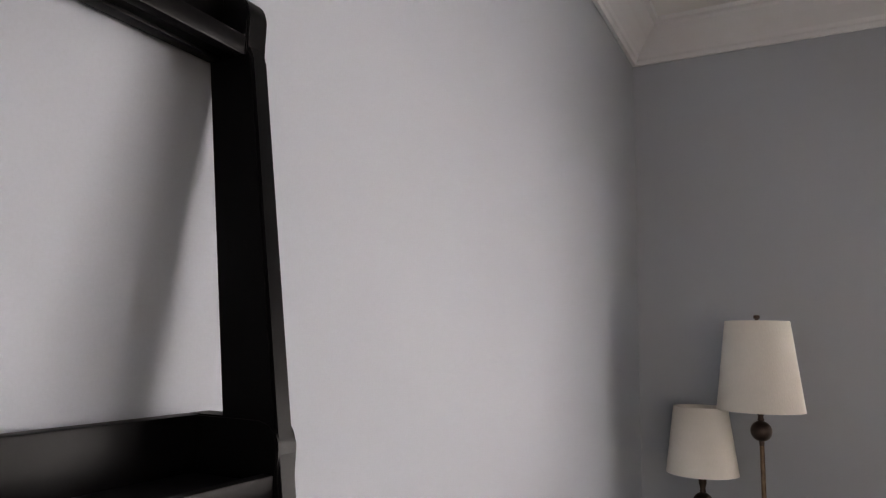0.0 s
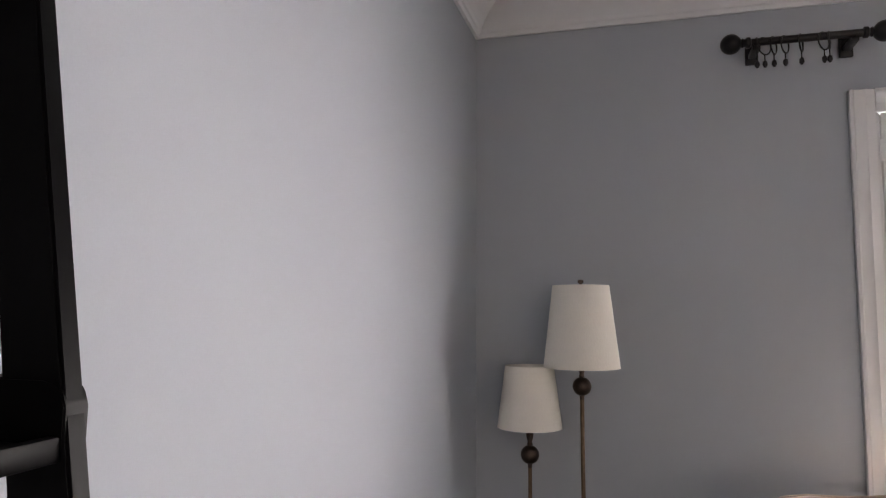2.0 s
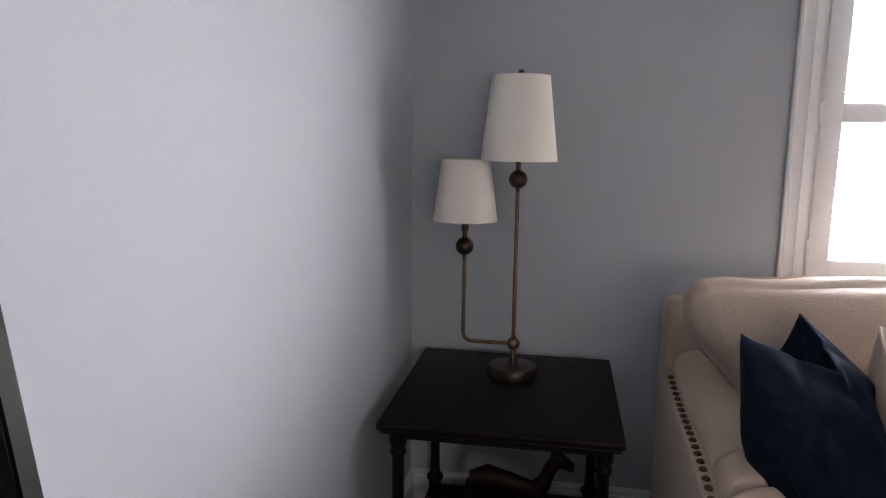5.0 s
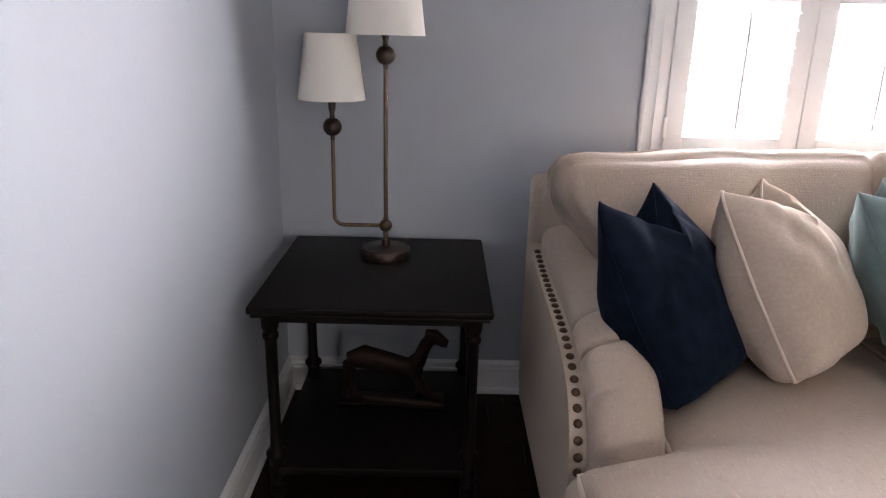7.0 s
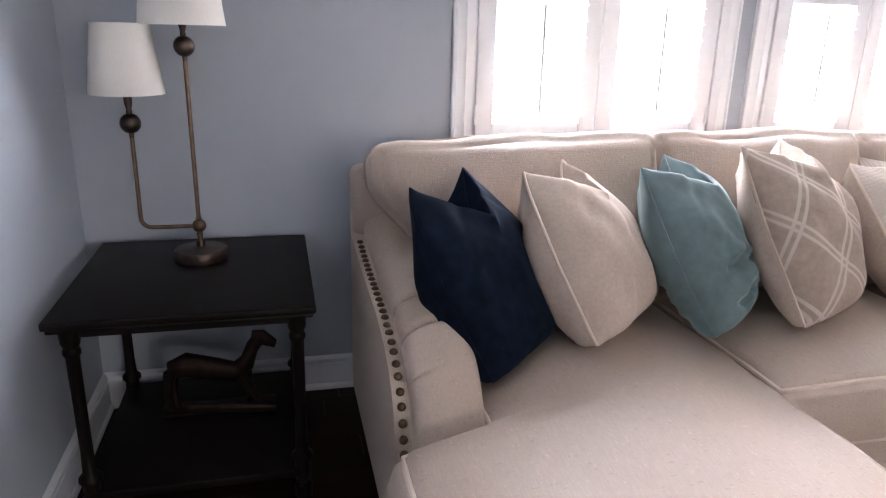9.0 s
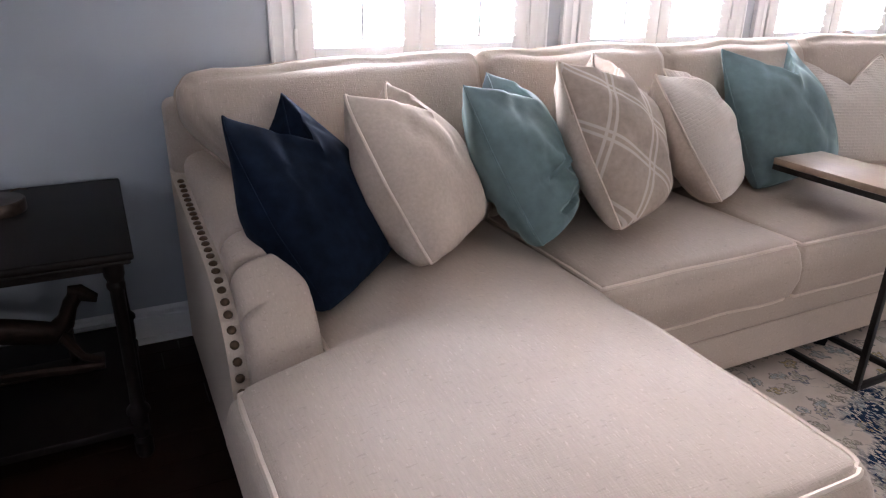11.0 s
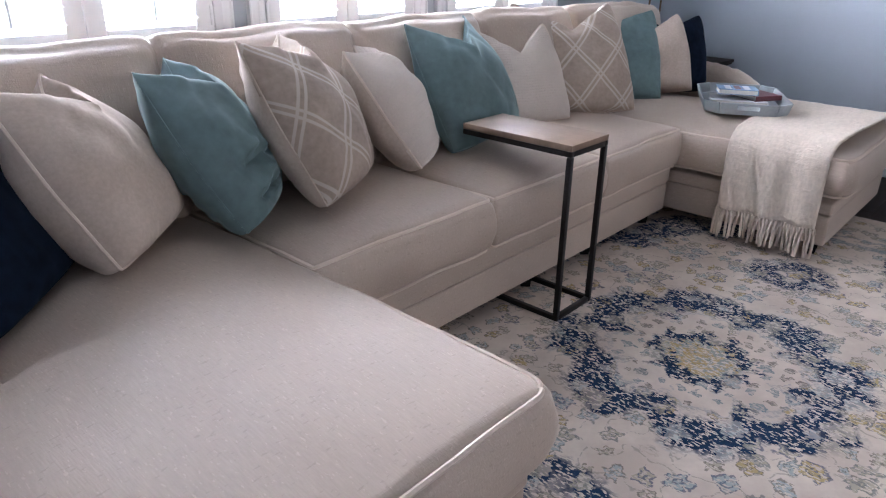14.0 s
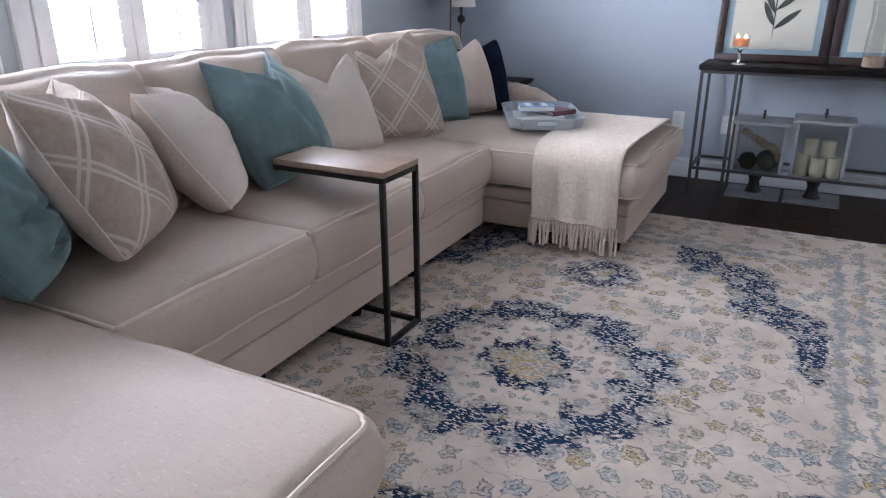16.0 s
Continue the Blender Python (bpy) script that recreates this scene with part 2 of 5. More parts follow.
def rug_mat():
    """A distressed medallion rug; object space, the medallion at the origin."""
    m = bpy.data.materials.new("medallion_rug")
    m.use_nodes = True
    nt = m.node_tree
    b = nt.nodes["Principled BSDF"]
    b.inputs["Roughness"].default_value = 0.95
    b.inputs["Specular IOR Level"].default_value = 0.15
    tc = nt.nodes.new("ShaderNodeTexCoord")
    pos = tc.outputs["Object"]

    def noise_at(scale, detail=3.0, rough=0.6, off=0.0):
        n = nt.nodes.new("ShaderNodeTexNoise")
        n.inputs["Scale"].default_value, n.inputs["Detail"].default_value, n.inputs["Roughness"].default_value = scale, detail, rough
        mp = nt.nodes.new("ShaderNodeMapping")
        mp.inputs["Location"].default_value = (off, off * 1.7, 0)
        nt.links.new(pos, mp.inputs[0])
        nt.links.new(mp.outputs[0], n.inputs[0])
        return n

    wob = noise_at(16, 3, 0.6, 3.1)
    sub = nt.nodes.new("ShaderNodeVectorMath")
    sub.operation = "SUBTRACT"
    nt.links.new(wob.outputs["Color"], sub.inputs[0])
    sub.inputs[1].default_value = (0.5, 0.5, 0.5)
    mad = nt.nodes.new("ShaderNodeVectorMath")
    mad.operation = "MULTIPLY_ADD"
    nt.links.new(sub.outputs[0], mad.inputs[0])
    mad.inputs[1].default_value = (0.12, 0.12, 0)
    nt.links.new(pos, mad.inputs[2])
    sp = nt.nodes.new("ShaderNodeSeparateXYZ")
    nt.links.new(mad.outputs[0], sp.inputs[0])
    x, y = sp.outputs[0], sp.outputs[1]
    ax, ay = math_node(nt, "ABSOLUTE", x), math_node(nt, "ABSOLUTE", y)
    r = math_node(nt, "SQRT", math_node(nt, "ADD", math_node(nt, "MULTIPLY", x, x), math_node(nt, "MULTIPLY", y, y)))
    ang = math_node(nt, "ARCTAN2", y, x)
    lobe = math_node(nt, "ABSOLUTE", math_node(nt, "SINE", math_node(nt, "MULTIPLY", ang, 4.0)))
    lobe2 = math_node(nt, "COSINE", math_node(nt, "MULTIPLY", ang, 16.0))

    def band(v, a, c, soft):
        return math_node(nt, "MULTIPLY", smooth_mask(nt, v, a - soft, a + soft), math_node(nt, "SUBTRACT", 1.0, smooth_mask(nt, v, c - soft, c + soft)))

    rr = math_node(nt, "MULTIPLY_ADD", lobe, -0.085, r)
    rr = math_node(nt, "MULTIPLY_ADD", lobe2, 0.012, rr)
    ring = band(rr, 0.275, 0.435, 0.03)
    heart = band(math_node(nt, "MULTIPLY_ADD", lobe2, 0.016, r), 0.108, 0.172, 0.012)
    core = math_node(nt, "SUBTRACT", 1.0, smooth_mask(nt, r, 0.11, 0.14))
    f = math_node(nt, "ADD", math_node(nt, "MULTIPLY", ax, 1 / 1.44), math_node(nt, "MULTIPLY", ay, 1 / 0.94))
    f = math_node(nt, "MULTIPLY_ADD", math_node(nt, "SINE", math_node(nt, "MULTIPLY", math_node(nt, "SUBTRACT", ax, ay), 9.0)), 0.07, f)
    inside = math_node(nt, "MULTIPLY", math_node(nt, "SUBTRACT", 1.0, smooth_mask(nt, ax, 1.42, 1.45)), math_node(nt, "SUBTRACT", 1.0, smooth_mask(nt, ay, 0.91, 0.94)))
    span = math_node(nt, "MULTIPLY", band(f, 1.22, 1.52, 0.03), inside)
    px = math_node(nt, "SUBTRACT", ax, 0.90)
    pr = math_node(nt, "SQRT", math_node(nt, "ADD", math_node(nt, "MULTIPLY", px, px), math_node(nt, "MULTIPLY", math_node(nt, "MULTIPLY", y, y), 0.7)))
    pend = band(pr, 0.05, 0.15, 0.03)
    blue_zone = math_node(nt, "MAXIMUM", math_node(nt, "MAXIMUM", ring, heart), math_node(nt, "MAXIMUM", span, math_node(nt, "MULTIPLY", pend, 0.8)))
    # short woven flecks, all along one way of the pile
    def flecks(scale, off, lo, hi):
        mp = nt.nodes.new("ShaderNodeMapping")
        mp.inputs["Scale"].default_value = (1.0, 0.42, 1.0)
        mp.inputs["Location"].default_value = (off, off * 0.6, 0)
        nt.links.new(pos, mp.inputs[0])
        n = nt.nodes.new("ShaderNodeTexNoise")
        n.inputs["Scale"].default_value, n.inputs["Detail"].default_value = scale, 1.5
        nt.links.new(mp.outputs[0], n.inputs[0])
        return smooth_mask(nt, n.outputs[0], lo, hi)

    mad2 = nt.nodes.new("ShaderNodeVectorMath")
    mad2.operation = "MULTIPLY_ADD"
    nt.links.new(sub.outputs[0], mad2.inputs[0])
    mad2.inputs[1].default_value = (0.075, 0.075, 0)
    nt.links.new(pos, mad2.inputs[2])
    fl = flecks(140, 0.0, 0.425, 0.455)
    fl2 = flecks(150, 4.0, 0.44, 0.50)

    def blossoms(scale, rnd, petals, size, off):
        """Petalled flowers, one a cell: outline, fill and two random picks."""
        mp = nt.nodes.new("ShaderNodeMapping")
        mp.inputs["Location"].default_value = (off, off * 1.3, 0)
        nt.links.new(mad2.outputs[0], mp.inputs[0])
        v = nt.nodes.new("ShaderNodeTexVoronoi")
        v.voronoi_dimensions = "2D"
        v.inputs["Scale"].default_value, v.inputs["Randomness"].default_value = scale, rnd
        nt.links.new(mp.outputs[0], v.inputs["Vector"])
        d = nt.nodes.new("ShaderNodeVectorMath")
        d.operation = "SUBTRACT"
        nt.links.new(mp.outputs[0], d.inputs[0])
        nt.links.new(v.outputs["Position"], d.inputs[1])
        s = nt.nodes.new("ShaderNodeSeparateXYZ")
        nt.links.new(d.outputs[0], s.inputs[0])
        c = nt.nodes.new("ShaderNodeSeparateColor")
        nt.links.new(v.outputs["Color"], c.inputs[0])
        a = math_node(nt, "ARCTAN2", s.outputs[1], s.outputs[0])
        a = math_node(nt, "MULTIPLY_ADD", a, float(petals), math_node(nt, "MULTIPLY", c.outputs[2], 6.0))
        edge_r = math_node(nt, "MULTIPLY", math_node(nt, "MULTIPLY_ADD", math_node(nt, "COSINE", a), 0.16, 0.84), math_node(nt, "MULTIPLY_ADD", c.outputs[1], 0.6 * size, 0.6 * size))
        q = math_node(nt, "DIVIDE", v.outputs["Distance"], edge_r)
        line = band(q, 0.78, 1.05, 0.05)
        eye = band(q, 0.18, 0.38, 0.05)
        fill = math_node(nt, "SUBTRACT", 1.0, smooth_mask(nt, q, 0.85, 0.95))
        return math_node(nt, "MAXIMUM", line, eye), fill, c.outputs[0], c.outputs[1]

    wear = smooth_mask(nt, noise_at(5.0, 4, 0.7, 7.0).outputs[0], 0.34, 0.52)
    rline, rfill, rp, rp2 = blossoms(8.5, 0.7, 6, 0.42, 1.3)
    blue = math_node(nt, "MULTIPLY", blue_zone, math_node(nt, "MULTIPLY", fl, math_node(nt, "MULTIPLY_ADD", wear, 0.45, 0.55)))
    blue = math_node(nt, "MULTIPLY", blue, math_node(nt, "SUBTRACT", 1.0, math_node(nt, "MULTIPLY", rfill, 0.65)))
    blue = math_node(nt, "MULTIPLY", blue, math_node(nt, "MULTIPLY_ADD", smooth_mask(nt, noise_at(24, 3, 0.6, 17.0).outputs[0], 0.35, 0.42), 0.75, 0.25))
    blue = math_node(nt, "MINIMUM", math_node(nt, "MULTIPLY", blue, 1.45), 1.0)
    # the ground and its scattered motifs
    ground = mix_color(nt, smooth_mask(nt, noise_at(3.0, 5, 0.7, 9.0).outputs[0], 0.35, 0.65), (0.565, 0.465, 0.39), (0.70, 0.595, 0.505))
    field = math_node(nt, "SUBTRACT", 1.0, smooth_mask(nt, rr, 0.235, 0.25))
    sline, sfill, sp1, sp2 = blossoms(17, 0.45, 4, 0.33, 5.0)
    bline, bfill, bp1, bp2 = blossoms(12.0, 0.85, 5, 0.44, 2.0)
    grey = mix_color(nt, smooth_mask(nt, sp1, 0.55, 0.6), (0.19, 0.165, 0.14), (0.19, 0.235, 0.25))
    m_in = math_node(nt, "MULTIPLY", math_node(nt, "MULTIPLY", math_node(nt, "MAXIMUM", sline, math_node(nt, "MULTIPLY", sfill, 0.75)), field), math_node(nt, "MULTIPLY_ADD", fl2, 0.65, 0.3))
    col = mix_color(nt, m_in, ground, grey)
    out = math_node(nt, "SUBTRACT", 1.0, field)
    pale = mix_color(nt, smooth_mask(nt, bp1, 0.45, 0.5), (0.41, 0.36, 0.28), (0.36, 0.385, 0.375))
    pale = mix_color(nt, smooth_mask(nt, bp1, 0.76, 0.78), pale, (0.44, 0.33, 0.15))
    dark = mix_color(nt, smooth_mask(nt, bp2, 0.5, 0.55), (0.12, 0.10, 0.08), (0.11, 0.13, 0.14))
    dark = mix_color(nt, smooth_mask(nt, bp2, 0.84, 0.86), dark, (0.02, 0.05, 0.13))
    keep = math_node(nt, "MULTIPLY", out, smooth_mask(nt, bp2, 0.12, 0.16))
    col = mix_color(nt, math_node(nt, "MULTIPLY", math_node(nt, "MULTIPLY", bfill, keep), math_node(nt, "MULTIPLY_ADD", fl2, 0.82, 0.10)), col, pale)
    col = mix_color(nt, math_node(nt, "MULTIPLY", math_node(nt, "MULTIPLY", bline, keep), math_node(nt, "MULTIPLY", fl, 0.65)), col, dark)
    # stray stems between the flowers
    stem = band(noise_at(7.0, 2, 0.5, 13.0).outputs[0], 0.492, 0.508, 0.005)
    col = mix_color(nt, math_node(nt, "MULTIPLY", math_node(nt, "MULTIPLY", stem, out), math_node(nt, "MULTIPLY", fl2, 0.55)), col, (0.24, 0.23, 0.20))
    gold = mix_color(nt, smooth_mask(nt, rp, 0.5, 0.55), (0.50, 0.44, 0.30), (0.42, 0.47, 0.46))
    col = mix_color(nt, math_node(nt, "MULTIPLY", core, math_node(nt, "MULTIPLY_ADD", fl2, 0.7, 0.15)), col, mix_color(nt, smooth_mask(nt, noise_at(40, 2, 0.6, 19.0).outputs[0], 0.45, 0.55), (0.42, 0.30, 0.12), (0.24, 0.27, 0.25)))
    col = mix_color(nt, math_node(nt, "MULTIPLY", math_node(nt, "MULTIPLY", rfill, blue_zone), math_node(nt, "MULTIPLY", fl2, 0.55)), col, gold)
    col = mix_color(nt, math_node(nt, "MULTIPLY", blue_zone, 0.06), col, (0.33, 0.40, 0.45))
    navy = mix_color(nt, noise_at(30, 2, 0.6, 11.0).outputs[0], (0.005, 0.015, 0.045), (0.020, 0.052, 0.118))
    rim = math_node(nt, "MULTIPLY", band(rr, 0.232, 0.246, 0.006), math_node(nt, "MULTIPLY_ADD", fl2, 0.4, 0.1))
    col = mix_color(nt, rim, col, (0.26, 0.28, 0.30))
    col = mix_color(nt, blue, col, navy)
    # border lines
    bx = math_node(nt, "SUBTRACT", ax, 0.50)
    edge = math_node(nt, "MAXIMUM", bx, ay)
    lines = math_node(nt, "MAXIMUM", band(edge, 0.945, 0.985, 0.006), band(edge, 1.04, 1.065, 0.006))
    lines = math_node(nt, "MULTIPLY", lines, math_node(nt, "MULTIPLY_ADD", fl, 0.6, 0.2))
    col = mix_color(nt, lines, col, (0.27, 0.285, 0.29))
    nt.links.new(col, b.inputs["Base Color"])
    bp = nt.nodes.new("ShaderNodeBump")
    bp.inputs["Strength"].default_value, bp.inputs["Distance"].default_value = 0.5, 0.003
    nt.links.new(noise_at(350, 2).outputs[0], bp.inputs["Height"])
    nt.links.new(bp.outputs[0], b.inputs["Normal"])
    return m


# ---- mesh helpers ----
def link_bm(name, bm, material, smooth=True):
    me = bpy.data.meshes.new(name)
    bmesh.ops.recalc_face_normals(bm, faces=bm.faces[:])
    bm.to_mesh(me)
    bm.free()
    me.materials.append(material)
    if smooth:
        me.shade_smooth()
        me.set_sharp_from_angle(angle=radians(40))
    return new(name, me)


def part(name, bm, material, parent, label="", smooth=True):
    ob = link_bm(name, bm, material, smooth)
    ob.parent = parent
    if label:
        tagged(ob, label)
    return ob


def thing(name, x, y, z, label, category, group="", rz=0.0):
    e = new(name)
    e.matrix_world = pose(x, y, z, 0, 0, rz)
    return tagged(e, label, category, group)


def add_box(bm, x0, x1, y0, y1, z0, z1, bevel=0.0, seg=2, m=None):
    vs = [bm.verts.new((x, y, z)) for x in (x0, x1) for y in (y0, y1) for z in (z0, z1)]
    fs = [bm.faces.new([vs[i] for i in q]) for q in ((0, 1, 3, 2), (4, 6, 7, 5), (0, 4, 5, 1), (2, 3, 7, 6), (0, 2, 6, 4), (1, 5, 7, 3))]
    if bevel:
        es = list({e for f in fs for e in f.edges})
        r = bmesh.ops.bevel(bm, geom=es, offset=bevel, segments=seg, affect="EDGES", profile=0.5)
        vs = list({v for f in r["faces"] for v in f.verts} | {v for v in vs if v.is_valid})
    if m is not None:
        for v in vs:
            v.co = m @ v.co
    return vs


def box(x0, x1, y0, y1, z0, z1, bevel=0.0, seg=2, m=None):
    bm = bmesh.new()
    add_box(bm, x0, x1, y0, y1, z0, z1, bevel, seg, m)
    return bm


def add_tube(bm, path, r, closed=False, seg=8, caps=True):
    pts = [Vector(p) for p in path]
    n = len(pts)
    rad = r if isinstance(r, (list, tuple)) else [r] * n
    rings, up = [], Vector((0.13, 0.31, 0.94)).normalized()
    for i, p in enumerate(pts):
        a = pts[(i - 1) % n] if closed or i else p
        c = pts[(i + 1) % n] if closed or i < n - 1 else p
        d = (c - a).normalized()
        s = d.cross(up)
        if s.length < 1e-4:
            s = d.cross(Vector((1, 0, 0)))
        s.normalize()
        q = s.cross(d)
        up = q
        rings.append([bm.verts.new(p + rad[i] * (math.cos(2 * math.pi * k / seg) * s + math.sin(2 * math.pi * k / seg) * q)) for k in range(seg)])
    for i in range(n if closed else n - 1):
        A, B = rings[i], rings[(i + 1) % n]
        off = 0
        if closed and i == n - 1:
            off = min(range(seg), key=lambda o: (A[0].co - B[o].co).length)
        for k in range(seg):
            bm.faces.new((A[k], A[(k + 1) % seg], B[(k + 1 + off) % seg], B[(k + off) % seg]))
    if caps and not closed:
        bm.faces.new(rings[0][::-1])
        bm.faces.new(rings[-1])


def tube(path, r, closed=False, seg=8):
    bm = bmesh.new()
    add_tube(bm, path, r, closed, seg)
    return bm


def add_lathe(bm, prof, seg=24, cx=0.0, cy=0.0, cap=True):
    rings = []
    for r, z in prof:
        rings.append([bm.verts.new((cx + r * math.cos(2 * math.pi * k / seg), cy + r * math.sin(2 * math.pi * k / seg), z)) for k in range(seg)])
    for A, B in zip(rings, rings[1:]):
        for k in range(seg):
            bm.faces.new((A[k], A[(k + 1) % seg], B[(k + 1) % seg], B[k]))
    if cap:
        bm.faces.new(rings[0][::-1])
        bm.faces.new(rings[-1])


def lathe(prof, seg=24, cx=0.0, cy=0.0, cap=True):
    bm = bmesh.new()
    add_lathe(bm, prof, seg, cx, cy, cap)
    return bm


def ball(r, z, n=10, squash=1.0):
    return [(max(1e-4, r * math.sin(math.pi * i / n)), z - r * squash * math.cos(math.pi * i / n)) for i in range(n + 1)]


def add_extrude(bm, poly, axis, a, c):
    """A polygon of two coordinates, pushed along axis from a to c."""
    def at(p, v):
        q = list(p)
        q.insert("xyz".index(axis), v)
        return bm.verts.new(q)
    A, B = [at(p, a) for p in poly], [at(p, c) for p in poly]
    n = len(poly)
    for i in range(n):
        bm.faces.new((A[i], A[(i + 1) % n], B[(i + 1) % n], B[i]))
    bm.faces.new(A[::-1])
    bm.faces.new(B)


def extrude(poly, axis, a, c):
    bm = bmesh.new()
    add_extrude(bm, poly, axis, a, c)
    return bm


def soft_box(sx, sy, sz, r, nx, ny, nz, crown=0.0, belly=0.0, shape=None, lump=0.0, seed=0.0, pr=0.0, roll=0.95):
    """A cushion: a box with round edges, a crowned top and bellied sides, its base at z 0. Returns the bmesh and its mapping."""
    hx, hy = sx / 2, sy / 2

    def place(u, v, w):
        p = Vector((u * hx, v * hy, (w + 1) * sz / 2))
        q = Vector((max(-hx + r, min(hx - r, p.x)), max(-hy + r, min(hy - r, p.y)), max(r, min(sz - r, p.z))))
        d = p - q
        if d.length > 1e-6:
            p = q + d.normalized() * r
        if pr:
            dx, dy = abs(p.x) - (hx - pr), abs(p.y) - (hy - pr)
            if dx > 0 and dy > 0:
                f = max(dx, dy) / math.hypot(dx, dy)
                p.x, p.y = math.copysign(hx - pr + dx * f, p.x), math.copysign(hy - pr + dy * f, p.y)
        fu, fv = 1 - u * u, 1 - v * v
        if w > 0:
            p.z += crown * w * max(0, fu) ** roll * max(0, fv) ** roll
        fw = 1 - w * w
        p.x += belly * fw * u * abs(u) ** 3
        p.y += belly * fw * v * abs(v) ** 3
        if lump:
            p += lump * Vector((noise.noise(p * 5 + Vector((seed, 0, 0))), noise.noise(p * 5 + Vector((0, seed + 7, 0))), noise.noise(p * 5 + Vector((0, 3, seed))))) + 0.22 * lump * noise.noise_vector(p * 15 + Vector((seed, seed, 0)))
        return shape(p) if shape else p

    def ticks(n, h, r):
        # closer steps near the edges, where the rounding is
        k = min(0.45, r / h)
        inner = [-1 + k + (2 - 2 * k) * i / n for i in range(n + 1)]
        edge = [k * (1 - math.tan(math.radians(45) * (1 - j / 4))) for j in range(4)]
        return [-1 + e for e in edge] + inner + [1 - e for e in edge[::-1]]

    U, V, W = ticks(nx, hx, max(r, pr)), ticks(ny, hy, max(r, pr)), ticks(nz, sz / 2, r)
    bm = bmesh.new()
    seen = {}

    def vert(u, v, w):
        key = (round(u, 5), round(v, 5), round(w, 5))
        if key not in seen:
            seen[key] = bm.verts.new(place(u, v, w))
        return seen[key]

    def sheet(A, B, f):
        for i in range(len(A) - 1):
            for j in range(len(B) - 1):
                q = [vert(*f(A[i], B[j])), vert(*f(A[i + 1], B[j])), vert(*f(A[i + 1], B[j + 1])), vert(*f(A[i], B[j + 1]))]
                if len(set(q)) == 4:
                    bm.faces.new(q)

    for s in (-1, 1):
        sheet(U, V, lambda a, c: (a, c, s))
        sheet(U, W, lambda a, c: (a, s, c))
        sheet(V, W, lambda a, c: (s, a, c))
    return bm, place, U, V


def edge_loop(place, U, V, w, full=False):
    """Where a cushion's seam runs: round the edge of its top (w 1) or bottom (w -1)."""
    if full:
        p = [(u, -1) for u in U[:-1]] + [(1, v) for v in V[:-1]] + [(u, 1) for u in U[:0:-1]] + [(-1, v) for v in V[:0:-1]]
        return [place(u, v, w) for u, v in p]
    p = [(u, -1) for u in U[3:-4]] + [(1, v) for v in V[3:-4]] + [(u, 1) for u in U[::-1][3:-4]] + [(-1, v) for v in V[::-1][3:-4]]
    return [place(u, v, w) for u, v in p]


def cushion(name, parent, cx, cy, z0, sx, sy, sz, r=0.045, crown=0.03, belly=0.008, n=(10, 10, 3), shape=None, m=None, lump=0.004, seed=0.0, material=None, pipe=0.0062, pipe_mat=None, seams=(1, -1), pr=0.0, roll=0.95):
    bm, place, U, V = soft_box(sx, sy, sz, r, *n, crown, belly, shape, lump, seed, pr, roll)
    ob = part(name, bm, material or M_SOFA, parent)
    ob.matrix_basis = m if m is not None else pose(cx, cy, z0)
    for w in seams:
        loop = []
        for p in edge_loop(place, U, V, w, pr > 0):
            d = Vector((math.copysign(min(1, abs(2 * p.x / sx)) ** 8, p.x), math.copysign(min(1, abs(2 * p.y / sy)) ** 8, p.y), w))
            loop.append(p + 0.003 * d.normalized())
        part("piping", tube(loop, pipe, True, 6), pipe_mat or M_PIPE, ob)
    return ob


# ---- structure ----
def structure(name, bm, material, label, smooth=False):
    return tagged(link_bm(name, bm, material, smooth), label, kind="structure")


T = 0.14
structure("wall_west", box(-T, 0, ROOM_S, T, 0, CEIL), M_WALL, "pale blue-grey painted wall")
structure("wall_east", box(ROOM_E, ROOM_E + T, ROOM_S, T, 0, CEIL), M_WALL, "pale blue-grey painted wall")
# unseen wall, set far back to weaken bounced light; its opening admits the fill
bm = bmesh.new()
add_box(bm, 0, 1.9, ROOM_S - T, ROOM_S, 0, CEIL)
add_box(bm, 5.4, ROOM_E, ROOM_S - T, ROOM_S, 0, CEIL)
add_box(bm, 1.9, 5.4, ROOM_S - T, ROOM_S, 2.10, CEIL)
structure("wall_south", bm, M_WALL, "unseen pale blue-grey wall with an added opening for fill light")
bm = bmesh.new()
CAS, REV = 0.075, 0.075
xs = [0.0] + [v for w in WINDOWS for v in (w[0] + REV, w[1] - REV)] + [ROOM_E]
for i in range(0, len(xs), 2):
    add_box(bm, xs[i], xs[i + 1], 0, T, 0, CEIL)
for w in WINDOWS:
    add_box(bm, w[0] + REV, w[1] - REV, 0, T, 0, WIN_BOT + REV)
    add_box(bm, w[0] + REV, w[1] - REV, 0, T, WIN_TOP - REV, CEIL)
structure("wall_north", bm, M_WALL, "pale blue-grey painted wall with three windows")
structure("ceiling", box(-T, ROOM_E + T, ROOM_S - T, T, CEIL, CEIL + 0.1), M_CEIL, "white painted ceiling")
structure("ground", box(-40, 46, -45, 40, -0.6, -0.5), M_GAP, "dark ground outside")
floor = structure("floor", box(-T, ROOM_E + T, ROOM_S - T, T, -0.1, -0.004), M_GAP, "dark espresso hardwood floor")

